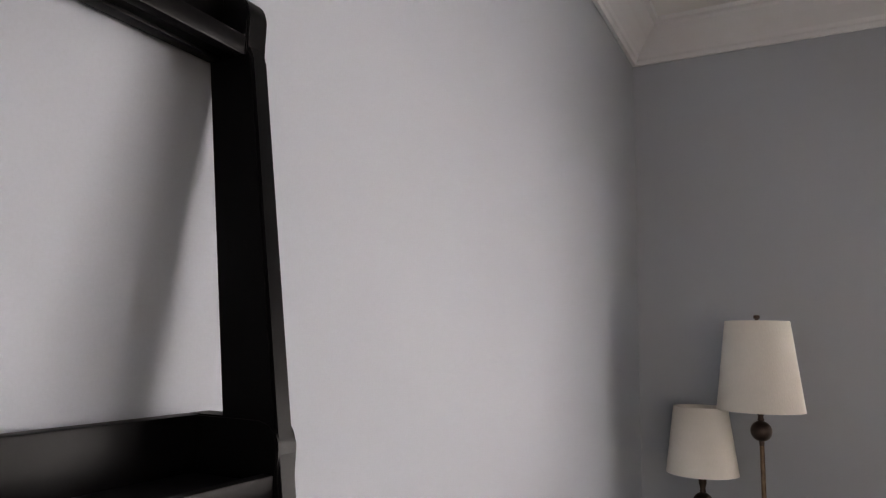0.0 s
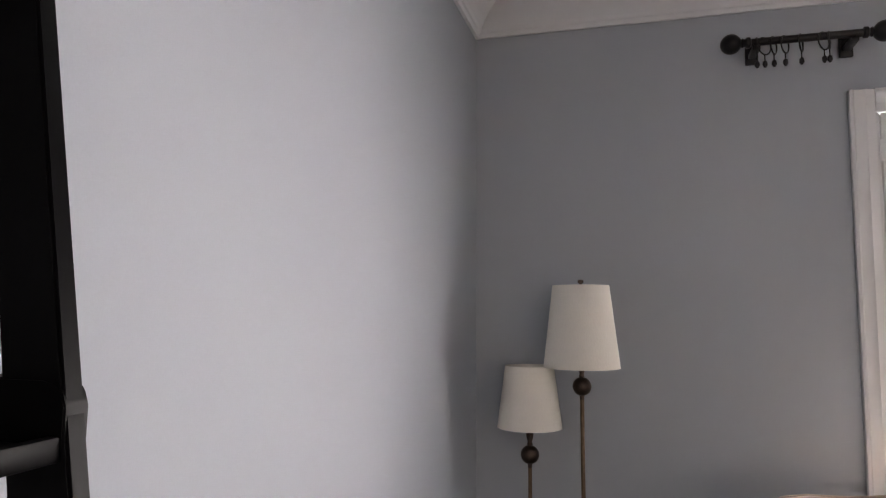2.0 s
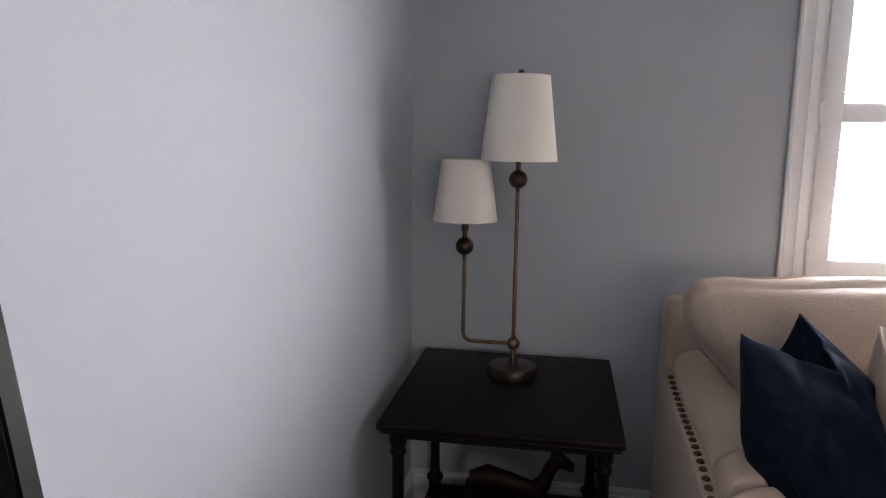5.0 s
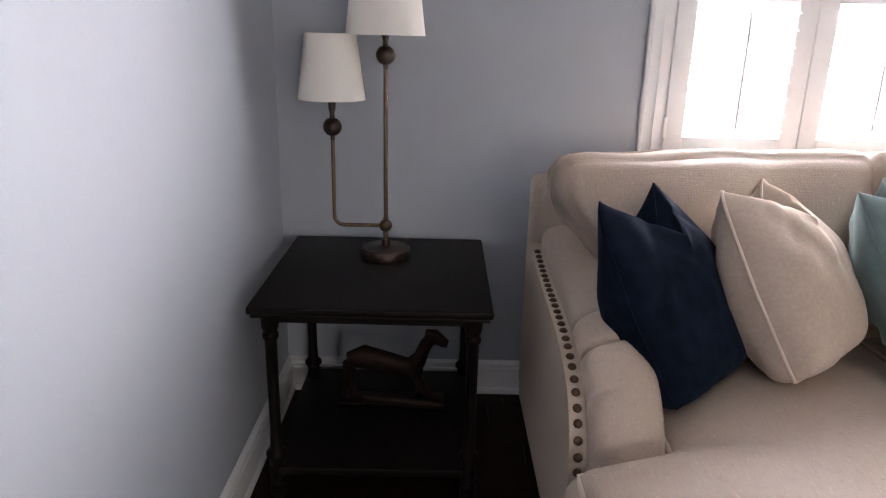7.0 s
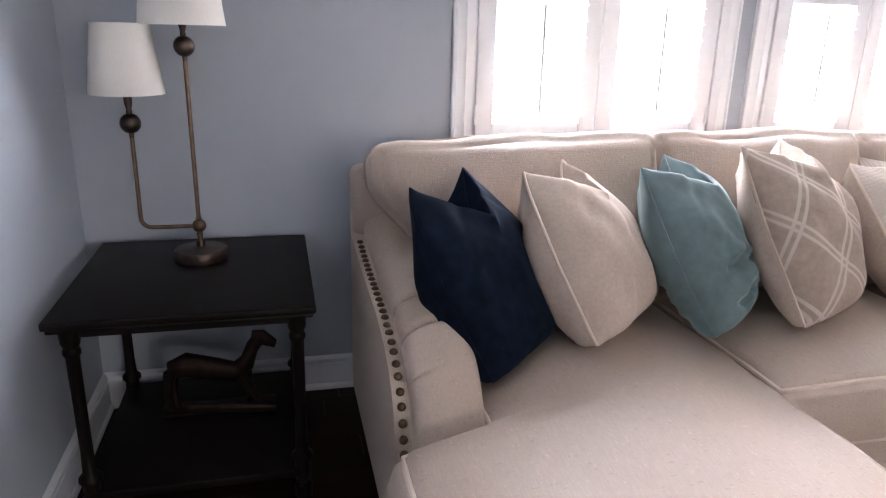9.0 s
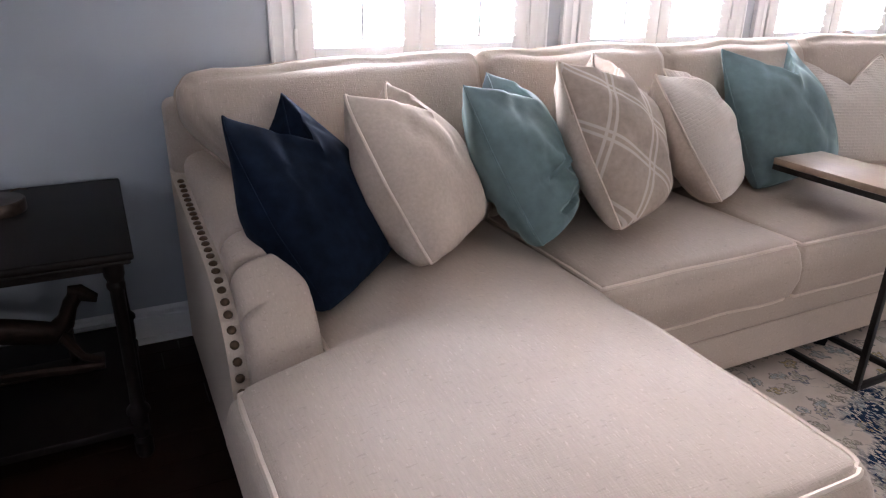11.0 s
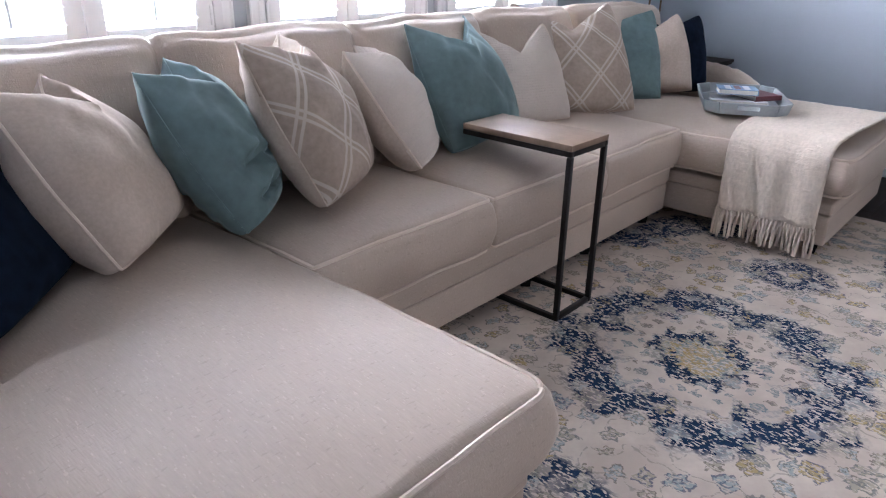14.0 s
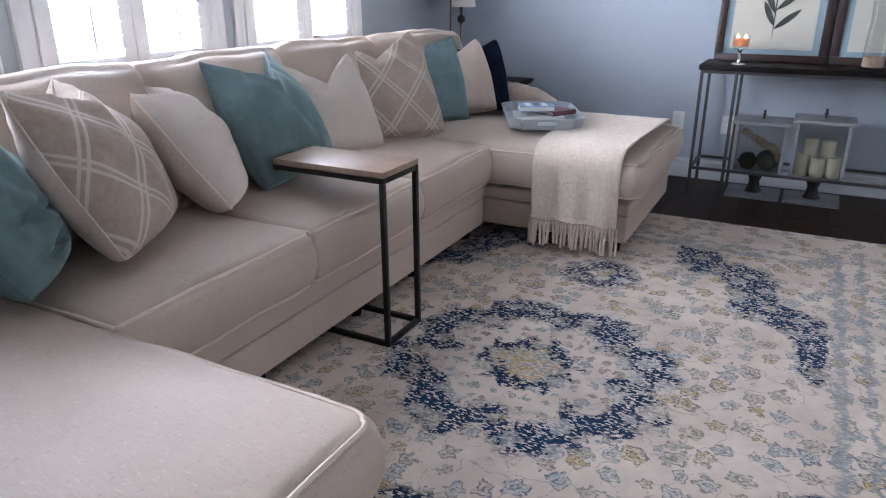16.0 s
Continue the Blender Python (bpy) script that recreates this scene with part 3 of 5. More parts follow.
CROWN = [(0.0, -0.125), (0.012, -0.125), (0.016, -0.112), (0.022, -0.108), (0.026, -0.095), (0.040, -0.075), (0.060, -0.052), (0.082, -0.034), (0.090, -0.028), (0.094, -0.018), (0.108, -0.014), (0.110, 0.0), (0.0, 0.0)]
BASE = [(0.0, 0.0), (0.026, 0.0), (0.026, 0.012), (0.020, 0.022), (0.016, 0.022), (0.016, 0.098), (0.009, 0.101), (0.009, 0.105), (0.015, 0.109), (0.015, 0.119), (0.007, 0.125), (0.0, 0.130)]
for nm, prof, zz, lab in (("crown_molding", CROWN, CEIL, "white crown molding"), ("baseboard", BASE, 0.0, "white painted baseboard")):
    structure(nm, extrude([(d, zz + h) for d, h in prof], "y", ROOM_S, 0), M_TRIM, lab)
    structure(nm, extrude([(ROOM_E - d, zz + h) for d, h in prof], "y", ROOM_S, 0), M_TRIM, lab)
    structure(nm, extrude([(-d, zz + h) for d, h in prof], "x", 0.0, ROOM_E), M_TRIM, lab)
    for a, c in ((0.0, 1.9), (5.4, ROOM_E)) if zz == 0 else ((0.0, ROOM_E),):
        structure(nm, extrude([(ROOM_S + d, zz + h) for d, h in prof], "x", a, c), M_TRIM, lab)

CASP = [(0.0, 0.0), (0.0, -0.022), (0.008, -0.024), (0.014, -0.018), (0.040, -0.016), (0.046, -0.020), (0.060, -0.014), (0.075, -0.010), (0.075, 0.0)]


def window(i, x0, x1):
    """A cased window with a pair of louvred shutters."""
    w = new("window_%d" % i)
    tagged(w, "white cased window with open louvred plantation shutters", kind="structure")
    part("casing", extrude([(x0 + a, y) for a, y in CASP], "z", WIN_BOT, WIN_TOP), M_TRIM, w)
    part("casing", extrude([(x1 - a, y) for a, y in CASP], "z", WIN_BOT, WIN_TOP), M_TRIM, w)
    part("casing", extrude([(y, WIN_TOP - a) for a, y in CASP], "x", x0 + CAS, x1 - CAS), M_TRIM, w)
    part("sill", box(x0 - 0.03, x1 + 0.03, -0.05, 0.0, WIN_BOT - 0.03, WIN_BOT, 0.006), M_TRIM, w)
    a, c = x0 + CAS, x1 - CAS
    part("jamb", box(a - 0.004, a + 0.012, 0.0, T, WIN_BOT, WIN_TOP - CAS), M_TRIM, w)
    part("jamb", box(c - 0.012, c + 0.004, 0.0, T, WIN_BOT, WIN_TOP - CAS), M_TRIM, w)
    part("pane", box(a + 0.012, c - 0.012, 0.115, 0.119, WIN_BOT + CAS, WIN_TOP - CAS), M_GLASS, w, "clear window glass").visible_shadow = False
    mid = (a + c) / 2
    z0, z1, zd, st = WIN_BOT + 0.078, WIN_TOP - CAS - 0.004, 1.455, 0.064
    for p0, p1, hinge in ((a + 0.013, mid - 0.0015, a + 0.013), (mid + 0.0015, c - 0.013, c - 0.013)):
        sh = part("shutter", box(p0, p0 + st, -0.012, 0.016, z0, z1, 0.003), M_TRIM, w, "white louvred shutter panel")
        part("stile", box(p1 - st, p1, -0.012, 0.016, z0, z1, 0.003), M_TRIM, sh)
        for r0, r1 in ((z0, z0 + 0.09), (zd - 0.03, zd + 0.03), (z1 - 0.075, z1)):
            part("rail", box(p0 + st, p1 - st, -0.011, 0.015, r0, r1, 0.003), M_TRIM, sh)
        lo = bmesh.new()
        for s0, s1 in ((z0 + 0.09, zd - 0.03), (zd + 0.03, z1 - 0.075)):
            n = max(1, round((s1 - s0) / 0.058))
            for k in range(n):
                zc = s0 + (k + 0.5) * (s1 - s0) / n
                prof = [(-0.031, 0), (-0.020, 0.0035), (0, 0.005), (0.020, 0.0035), (0.031, 0), (0.020, -0.0035), (0, -0.005), (-0.020, -0.0035)]
                t = radians(8)
                add_extrude(lo, [(0.002 + q * math.cos(t) - h * math.sin(t), zc + q * math.sin(t) + h * math.cos(t)) for q, h in prof], "x", p0 + st - 0.002, p1 - st + 0.002)
        part("louvers", lo, M_TRIM, sh)
        xm = (p0 + p1) / 2
        for s0, s1 in ((z0 + 0.115, zd - 0.06), (zd + 0.06, z1 - 0.11)):
            part("tilt_rod", box(xm - 0.005, xm + 0.005, -0.041, -0.031, s0, s1, 0.002), M_TRIM, sh)
        for hz in (z0 + 0.12, zd, z1 - 0.12):
            part("hinge", box(hinge - 0.006, hinge + 0.006, -0.016, -0.011, hz - 0.035, hz + 0.035, 0.001), M_TRIM, sh)
    return w


for i, (a, c) in enumerate(WINDOWS):
    window(i + 1, a, c)

# white overcast distance outside the windows
glow = bpy.data.materials.new("overcast_distance")
glow.use_nodes = True
gb = glow.node_tree.nodes["Principled BSDF"]
gb.inputs["Base Color"].default_value = (0, 0, 0, 1)
gb.inputs["Emission Color"].default_value = (0.97, 0.985, 1.0, 1)
gb.inputs["Emission Strength"].default_value = 5.0
structure("backdrop", box(-9, 15, 3.0, 3.05, -0.5, 6.0), glow, "white overcast sky outside the windows")


def outlet(y, z):
    o = thing("wall_outlet", ROOM_E, y, z, "white plastic wall outlet plate on blue-grey wall", "outlet", "wall outlets")
    part("plate", box(-0.007, 0, -0.038, 0.038, -0.06, 0.06, 0.003), M_PLATE, o)
    for dz in (-0.02, 0.02):
        s = part("socket", box(-0.009, -0.006, -0.015, 0.015, dz - 0.013, dz + 0.013, 0.002), M_PLATE, o)
        for dy in (-0.006, 0.006):
            part("slot", box(-0.0096, -0.0088, dy - 0.001, dy + 0.001, dz - 0.003, dz + 0.005), M_DARK, s)


outlet(-1.742, 0.383)
outlet(-2.057, 0.375)

vent = thing("floor_register", 0.56, -0.066, 0.0, "pale metal floor register beside the baseboard", "vent")
part("frame", box(-0.10, 0.10, -0.03, 0.03, 0.0, 0.006, 0.002), M_ZINC, vent)
for k in range(14):
    part("slot", box(-0.088 + k * 0.0128, -0.081 + k * 0.0128, -0.02, 0.02, 0.0055, 0.0075), M_DARK, vent)


# ---- curtain rod ----
rod = thing("curtain_rod", 0.0, -0.095, 2.334, "short black metal curtain rod with ball finials and clip rings", "curtain rod")
R0, R1 = 0.868, 1.31
part("pole", tube([(R0 + 0.03, 0, 0), (R1 - 0.03, 0, 0)], 0.0125, seg=14), M_RODB, rod)
for xx, sg in ((R0, 1), (R1, -1)):
    fin = bmesh.new()
    add_lathe(fin, ball(0.033, 0), 18)
    add_lathe(fin, [(0.012, 0.030), (0.016, 0.035), (0.011, 0.041), (0.018, 0.047), (0.018, 0.057), (0.012, 0.061)], 14)
    fo = part("finial", fin, M_RODB, rod)
    fo.matrix_basis = pose(xx, 0, 0, 0, 90 * sg, 0)
for xx in (R0 + 0.075, R1 - 0.085):
    b_ = bmesh.new()
    add_box(b_, xx - 0.012, xx + 0.012, -0.012, 0.080, -0.028, -0.012, 0.003)
    add_box(b_, xx - 0.02, xx + 0.02, 0.080, 0.0945, -0.045, 0.02, 0.003)
    part("bracket", b_, M_RODB, rod)
for k, xx in enumerate((0.945, 0.968, 0.995, 1.028, 1.075, 1.140, 1.155)):
    tilt = (0.1, 0.9, 0.5, 0.6, 0.4, 0.8, 0.3)[k]
    ring = part("ring", tube([(xx + 0.028 * math.sin(a) * math.sin(tilt), 0.028 * math.sin(a) * math.cos(tilt), -0.0155 + 0.028 * math.cos(a)) for a in [2 * math.pi * j / 18 for j in range(18)]], 0.0026, True, 6), M_RODB, rod)
    cl = bmesh.new()
    add_tube(cl, [(xx, 0, -0.042), (xx, 0, -0.066)], 0.002, seg=5)
    add_lathe(cl, [(0.002, -0.062), (0.007, -0.067), (0.008, -0.078), (0.003, -0.086)], 8, xx, 0)
    part("clip", cl, M_RODB, ring)


# ---- ladder shelf on the west wall ----
def ladder_shelf():
    s = thing("ladder_shelf", 0, 0, 0, "black satin wooden leaning ladder shelf with tray shelves", "shelf")
    def xf(z):
        return 0.108 + (1.412 - z) * 0.146
    def xb(z):
        return 0.046 + (1.412 - z) * 0.125
    YN, W = -1.968, 0.69
    for y in (YN, YN - W + 0.022):
        zt = 1.775
        pr = [(xb(0), 0), (xf(0), 0), (xf(zt - 0.03), zt - 0.03), (xf(zt) - 0.012, zt), (xb(zt), zt)]
        u = bmesh.new()
        add_extrude(u, pr, "y", y - 0.022, y)
        bmesh.ops.bevel(u, geom=u.edges[:], offset=0.0025, segments=2, affect="EDGES")
        part("upright", u, M_BLACKP, s)
    for zb in (1.351, 1.745):
        f, bk, h = xf(zb) - 0.006, 0.006, 0.064
        rim = [(bk, zb), (f, zb), (f + 0.001, zb + h - 0.022), (f - 0.003, zb + h - 0.010), (f - 0.010, zb + h - 0.003), (f - 0.022, zb + h), (bk, zb + h)]
        tr = part("tray", box(bk, f - 0.006, YN - W + 0.03, YN - 0.026, zb + 0.004, zb + 0.014, 0.001), M_BLACKP, s, "black tray shelf with low front rail")
        for y in (YN + 0.003, YN - W - 0.003 + 0.026):
            sd = bmesh.new()
            add_extrude(sd, rim, "y", y - 0.026, y)
            bmesh.ops.bevel(sd, geom=[e for e in sd.edges], offset=0.0015, segments=2, affect="EDGES")
            part("side", sd, M_BLACKP, tr)
        part("back", box(bk, bk + 0.016, YN - W + 0.026, YN - 0.023, zb, zb + h, 0.002), M_BLACKP, tr)
        part("front_rail", box(f - 0.014, f - 0.001, YN - W + 0.026, YN - 0.023, zb, zb + 0.020, 0.002), M_BLACKP, tr)


ladder_shelf()


# ---- end tables ----
def end_table(x, y):
    """Square top on four turned legs, a low shelf."""
    t = thing("end_table", x, y, 0, "dark espresso wooden end table with turned legs and low shelf", "end table", "end tables")
    W, D, H = 0.325, 0.338, 0.612
    top = bmesh.new()
    add_box(top, -W, W, -D, D, H - 0.022, H, 0.006, 3)
    add_box(top, -W + 0.008, W - 0.008, -D + 0.008, D - 0.008, H - 0.034, H - 0.0222, 0.004, 2)
    part("tabletop", top, M_ESP, t)
    ap = bmesh.new()
    for s in (-1, 1):
        add_box(ap, -W + 0.07, W - 0.07, s * (D - 0.05) - 0.01, s * (D - 0.05) + 0.01, H - 0.058, H - 0.0342)
        add_box(ap, s * (W - 0.05) - 0.01, s * (W - 0.05) + 0.01, -D + 0.07, D - 0.07, H - 0.058, H - 0.0342)
    part("apron", ap, M_ESP, t)
    prof = [(0.018, 0.0), (0.024, 0.012), (0.024, 0.05), (0.014, 0.06), (0.022, 0.07), (0.022, 0.135), (0.030, 0.14), (0.030, 0.15), (0.018, 0.165), (0.016, 0.22), (0.016, 0.36), (0.017, 0.50), (0.022, 0.508), (0.022, 0.518), (0.018, 0.525), (0.024, 0.54), (0.025, 0.578)]
    for sx in (-1, 1):
        for sy in (-1, 1):
            lg = lathe(prof, 14, sx * (W - 0.05), sy * (D - 0.05))
            part("leg", lg, M_ESP, t)
    part("shelf", box(-W + 0.03, W - 0.03, -D + 0.03, D - 0.03, 0.085, 0.110, 0.005), M_ESP, t)
    return t


TX, TY = 0.383, -0.365
table = end_table(TX, TY)
copy_thing(table, pose(5.395, TY, 0))


def twin_lamp(x, y, z):
    """Two candlestick arms off one round base, each with a tapered shade."""
    l = thing("table_lamp", x, y, z, "bronze two-arm table lamp with ivory tapered drum shades", "lamp", "table lamps")
    part("base", lathe([(0.076, 0.0), (0.078, 0.006), (0.078, 0.030), (0.074, 0.035), (0.030, 0.038), (0.014, 0.042), (0.012, 0.060)], 36), M_DBRONZE, l)
    part("stem", lathe([(0.0085, 0.05), (0.0065, 0.12), (0.0065, 0.60)], 14), M_BRONZE, l)
    part("joint", lathe([(0.010, 0.078)] + ball(0.021, 0.105, 10)[1:-1] + [(0.010, 0.130)], 20), M_BRONZE, l)
    path = [(0, 0, 0.105), (-0.04, 0, 0.105)] + [(-0.132 - 0.030 * math.sin(a), 0, 0.135 - 0.030 * math.cos(a)) for a in [math.pi / 2 * k / 6 for k in range(7)]] + [(-0.162, 0, 0.24), (-0.162, 0, 0.42)]
    part("arm", tube(path, 0.0062, False, 12), M_BRONZE, l)
    for dx, zb, hs, r0, r1, rise in ((0.0, 0.632, 0.253, 0.117, 0.087, 0.052), (-0.162, 0.418, 0.190, 0.101, 0.076, 0.078)):
        neck = bmesh.new()
        add_lathe(neck, [(0.0065, zb - 0.045)] + ball(0.029, zb - 0.005, 12)[1:-1] + [(0.009, zb + 0.026), (0.007, zb + 0.034), (0.011, zb + 0.050), (0.012, zb + 0.075), (0.012, zb + 0.10)], 22, dx)
        part("ball_knop", neck, M_DBRONZE, l)
        z0 = zb + rise
        sh = bmesh.new()
        add_lathe(sh, [(r0, z0), (r1, z0 + hs), (r1 - 0.003, z0 + hs), (r0 - 0.003, z0)], 48, dx, cap=False)
        sh.verts.ensure_lookup_table()
        n = 48
        for k in range(n):
            sh.faces.new((sh.verts[k], sh.verts[3 * n + k], sh.verts[3 * n + (k + 1) % n], sh.verts[(k + 1) % n]))
        so = part("shade", sh, M_SHADE, l, "ivory linen tapered shade")
        part("diffuser", lathe([(r1 - 0.004, z0 + hs - 0.014), (r1 - 0.004, z0 + hs - 0.012)], 36, dx), M_SHADE, so)
        if not dx:
            part("finial", lathe([(0.004, z0 + hs - 0.012), (0.005, z0 + hs + 0.006), (0.009, z0 + hs + 0.008), (0.009, z0 + hs + 0.016), (0.004, z0 + hs + 0.018)], 12, dx), M_DBRONZE, so)
        part("bulb", lathe([(0.013, zb + 0.1)] + ball(0.028, zb + 0.15, 8)[2:], 14, dx), M_PLATE, so)
    return l


lamp = twin_lamp(0.388, -0.252, 0.612)
copy_thing(lamp, pose(5.27, -0.252, 0.612, 0, 0, 180))
lc = thing("lamp_cord", 0, 0, 0, "thin brown lamp cord behind the lamp base", "cord")
part("cord", tube([(0.40, -0.172, 0.619), (0.425, -0.150, 0.640), (0.440, -0.125, 0.636), (0.45, -0.07, 0.618), (0.46, -0.035, 0.600), (0.46, -0.022, 0.5)], 0.003, seg=6), M_BRONZE, lc)


def bronze_horse():
    """A lying bronze animal figure on a pole base, one plain cast shape."""
    h = bmesh.new()
    add_tube(h, [(-0.16, 0, 0.115), (-0.10, 0, 0.125), (-0.02, 0, 0.11), (0.06, 0, 0.095), (0.10, 0, 0.12), (0.12, 0, 0.16), (0.145, 0, 0.185)], [0.022, 0.034, 0.032, 0.03, 0.026, 0.022, 0.02], seg=10)
    add_tube(h, [(0.12, 0, 0.195), (0.155, 0, 0.185), (0.20, 0, 0.165)], [0.012, 0.022, 0.012], seg=10)
    add_tube(h, [(-0.15, 0.012, 0.11), (-0.15, 0.012, 0.05), (-0.14, 0.012, 0.004)], [0.022, 0.013, 0.010], seg=8)
    add_tube(h, [(-0.155, -0.015, 0.11), (-0.17, -0.015, 0.05), (-0.16, -0.015, 0.004)], [0.022, 0.013, 0.010], seg=8)
    add_tube(h, [(0.095, 0.012, 0.10), (0.10, 0.012, 0.05), (0.10, 0.012, 0.004)], [0.020, 0.013, 0.012], seg=8)
    add_tube(h, [(0.08, -0.02, 0.09), (0.13, -0.03, 0.03), (0.18, -0.03, 0.012)], [0.018, 0.012, 0.010], seg=8)
    add_tube(h, [(-0.10, -0.06, 0.024), (0.02, -0.06, 0.018), (0.10, -0.065, 0.012), (0.19, -0.07, 0.010)], [0.010, 0.012, 0.014, 0.009], seg=8)
    add_box(h, -0.19, 0.19, -0.05, 0.05, 0.0, 0.008, 0.003)
    o = link_bm("animal_figurine", h, M_FIGURE)
    o.matrix_world = pose(0.41, -0.28, 0.1105, 0, 0, 0) @ Matrix.Diagonal((0.92, 0.80, 1.28, 1))
    tagged(o, "cast bronze horse figurine on the low table shelf", "figurine")


bronze_horse()


# ---- sectional sofa ----
SOFA_Z, SEAT_B, SEAT_T = 0.075, 0.300, 0.490


def nailhead_mesh():
    bm = lathe([(0.0105, 0.0), (0.0105, 0.0015), (0.009, 0.0046), (0.005, 0.0068), (0.0005, 0.0076)], 10)
    me = bpy.data.meshes.new("nailhead")
    bm.to_mesh(me)
    bm.free()
    me.materials.append(M_NAIL)
    me.shade_smooth()
    return me


NAIL = nailhead_mesh()
ARM = [(-0.20, 0.672), (-0.30, 0.655), (-0.42, 0.640), (-0.56, 0.630), (-0.70, 0.624), (-0.82, 0.615), (-0.92, 0.596), (-1.00, 0.562), (-1.055, 0.510), (-1.085, 0.44), (-1.095, 0.37), (-1.095, 0.30), (-1.095, 0.10)]


def smooth_path(pts, n):
    """n points evenly spaced along a Catmull-Rom curve."""
    P = [Vector(p) for p in pts]
    dense = []
    for i in range(len(P) - 1):
        a, b, c, d = P[max(0, i - 1)], P[i], P[i + 1], P[min(len(P) - 1, i + 2)]
        for k in range(12):
            t = k / 12
            dense.append(0.5 * (2 * b + (c - a) * t + (2 * a - 5 * b + 4 * c - d) * t * t + (3 * b - a - 3 * c + d) * t ** 3))
    dense.append(P[-1])
    acc = [0.0]
    for a, b in zip(dense, dense[1:]):
        acc.append(acc[-1] + (b - a).length)
    out = []
    j = 0
    for k in range(n):
        s = acc[-1] * k / (n - 1)
        while j < len(acc) - 2 and acc[j + 1] < s:
            j += 1
        f = (s - acc[j]) / max(1e-9, acc[j + 1] - acc[j])
        out.append(dense[j].lerp(dense[j + 1], min(1, f)))
    return out


def sofa_arm(parent, x_out, x_in, reach=1.0):
    """A sloping sock arm: flat outer panel edged with nailheads, soft roll inside. x_out is the outer face."""
    sg = 1 if x_in > x_out else -1
    line = [(0, -0.20 + (y + 0.20) * reach, z) for y, z in ARM]
    prof = smooth_path(line, 520)
    panel = [(p.y, p.z) for p in prof] + [(-0.20, 0.10)]
    pb = bmesh.new()
    add_extrude(pb, panel, "x", x_out, x_out + sg * 0.038)
    bmesh.ops.bevel(pb, geom=[e for e in pb.edges if abs(e.verts[0].co.x - e.verts[1].co.x) < 1e-6], offset=0.004, segments=2, affect="EDGES")
    arm = part("arm", pb, M_SOFA, parent, "sloping sock arm with nailhead trim")
    w = abs(x_in - x_out) - 0.038
    bm = bmesh.new()
    rows = []
    pleats = ((0.492, 1.0), (0.578, 1.3), (0.66, 0.8))
    for i, p in enumerate(prof):
        q0, q1 = prof[max(0, i - 1)], prof[min(len(prof) - 1, i + 1)]
        d = (q1 - q0).normalized()
        nrm = Vector((0, d.z, -d.y))
        if nrm.z < -0.1 or (abs(nrm.z) < 0.2 and nrm.y > 0):
            nrm = -nrm
        s = i / (len(prof) - 1)
        row = []
        for k in range(21):
            a = math.pi * (k / 20)
            xx = x_out + sg * (0.038 + w * (0.5 - 0.5 * math.cos(a)))
            hgt = 0.068 * math.sin(a) ** 0.55
            for sp, amp in pleats:
                across = k / 20
                c = sp - 0.035 * across ** 0.6
                fade = max(0.0, 1 - 1.7 * across / amp)
                hgt += amp * fade * math.sin(a) ** 0.3 * (0.007 * math.exp(-((s - c - 0.014) / 0.012) ** 2) - 0.040 * math.exp(-abs(s - c) / 0.0045))
            row.append(bm.verts.new(Vector((xx, p.y, p.z)) + nrm * (hgt - 0.004)))
        # inner side falls to the seat
        xi = x_out + sg * (0.038 + w)
        row.append(bm.verts.new((xi, p.y + 0.01, min(p.z - 0.03, max(0.28, p.z - 0.2)) if p.z > 0.34 else p.z - 0.001)))
        rows.append(row)
    for A, B in zip(rows, rows[1:]):
        for k in range(len(A) - 1):
            bm.faces.new((A[k], A[k + 1], B[k + 1], B[k]))
    body = [(p.y + 0.012, p.z - 0.008) for p in prof] + [(-0.20, 0.10)]
    add_extrude(bm, body, "x", x_out + sg * 0.039, x_out + sg * (0.034 + w))
    part("arm_roll", bm, M_SOFA, arm)
    # nailheads along the front and top border of the panel
    nails = smooth_path(line, 400)
    acc, nxt = 0.0, 0.10
    for i in range(1, len(nails) - 1):
        acc += (nails[i] - nails[i - 1]).length
        if acc >= nxt and nails[i].z > 0.14:
            d = (nails[i + 1] - nails[i - 1]).normalized()
            nrm = Vector((0, d.z, -d.y))
            if nrm.z < -0.1 or (abs(nrm.z) < 0.2 and nrm.y > 0):
                nrm = -nrm
            o = new("nailhead", NAIL)
            o.parent = arm
            rot = nrm.to_track_quat("Z", "X").to_matrix().to_4x4()
            o.matrix_basis = Matrix.Translation(Vector((x_out + sg * 0.019, nails[i].y, nails[i].z)) + nrm * 0.0005) @ rot
            nxt += 0.0345
    return arm


def base_box(parent, x0, x1, y0, y1, name="base", gap=0.004):
    """Upholstered rail: a plain plinth with a shallow proud band over it."""
    b = part(name, box(x0, x1, y0, y1, SOFA_Z, 0.212, 0.010, 3), M_SOFA, parent)
    part("band", box(x0 - 0.004, x1 + 0.004, y0 - 0.006, y1, 0.214, SEAT_B - gap, 0.014, 3), M_SOFA, b)
    return b


def feet(parent, pts):
    for x, y in pts:
        part("foot", lathe([(0.026, 0.0), (0.030, 0.02), (0.036, SOFA_Z - 0.012), (0.036, SOFA_Z - 0.010)], 4, x, y), M_BLACKP, parent).matrix_basis = pose(0, 0, 0.0125)


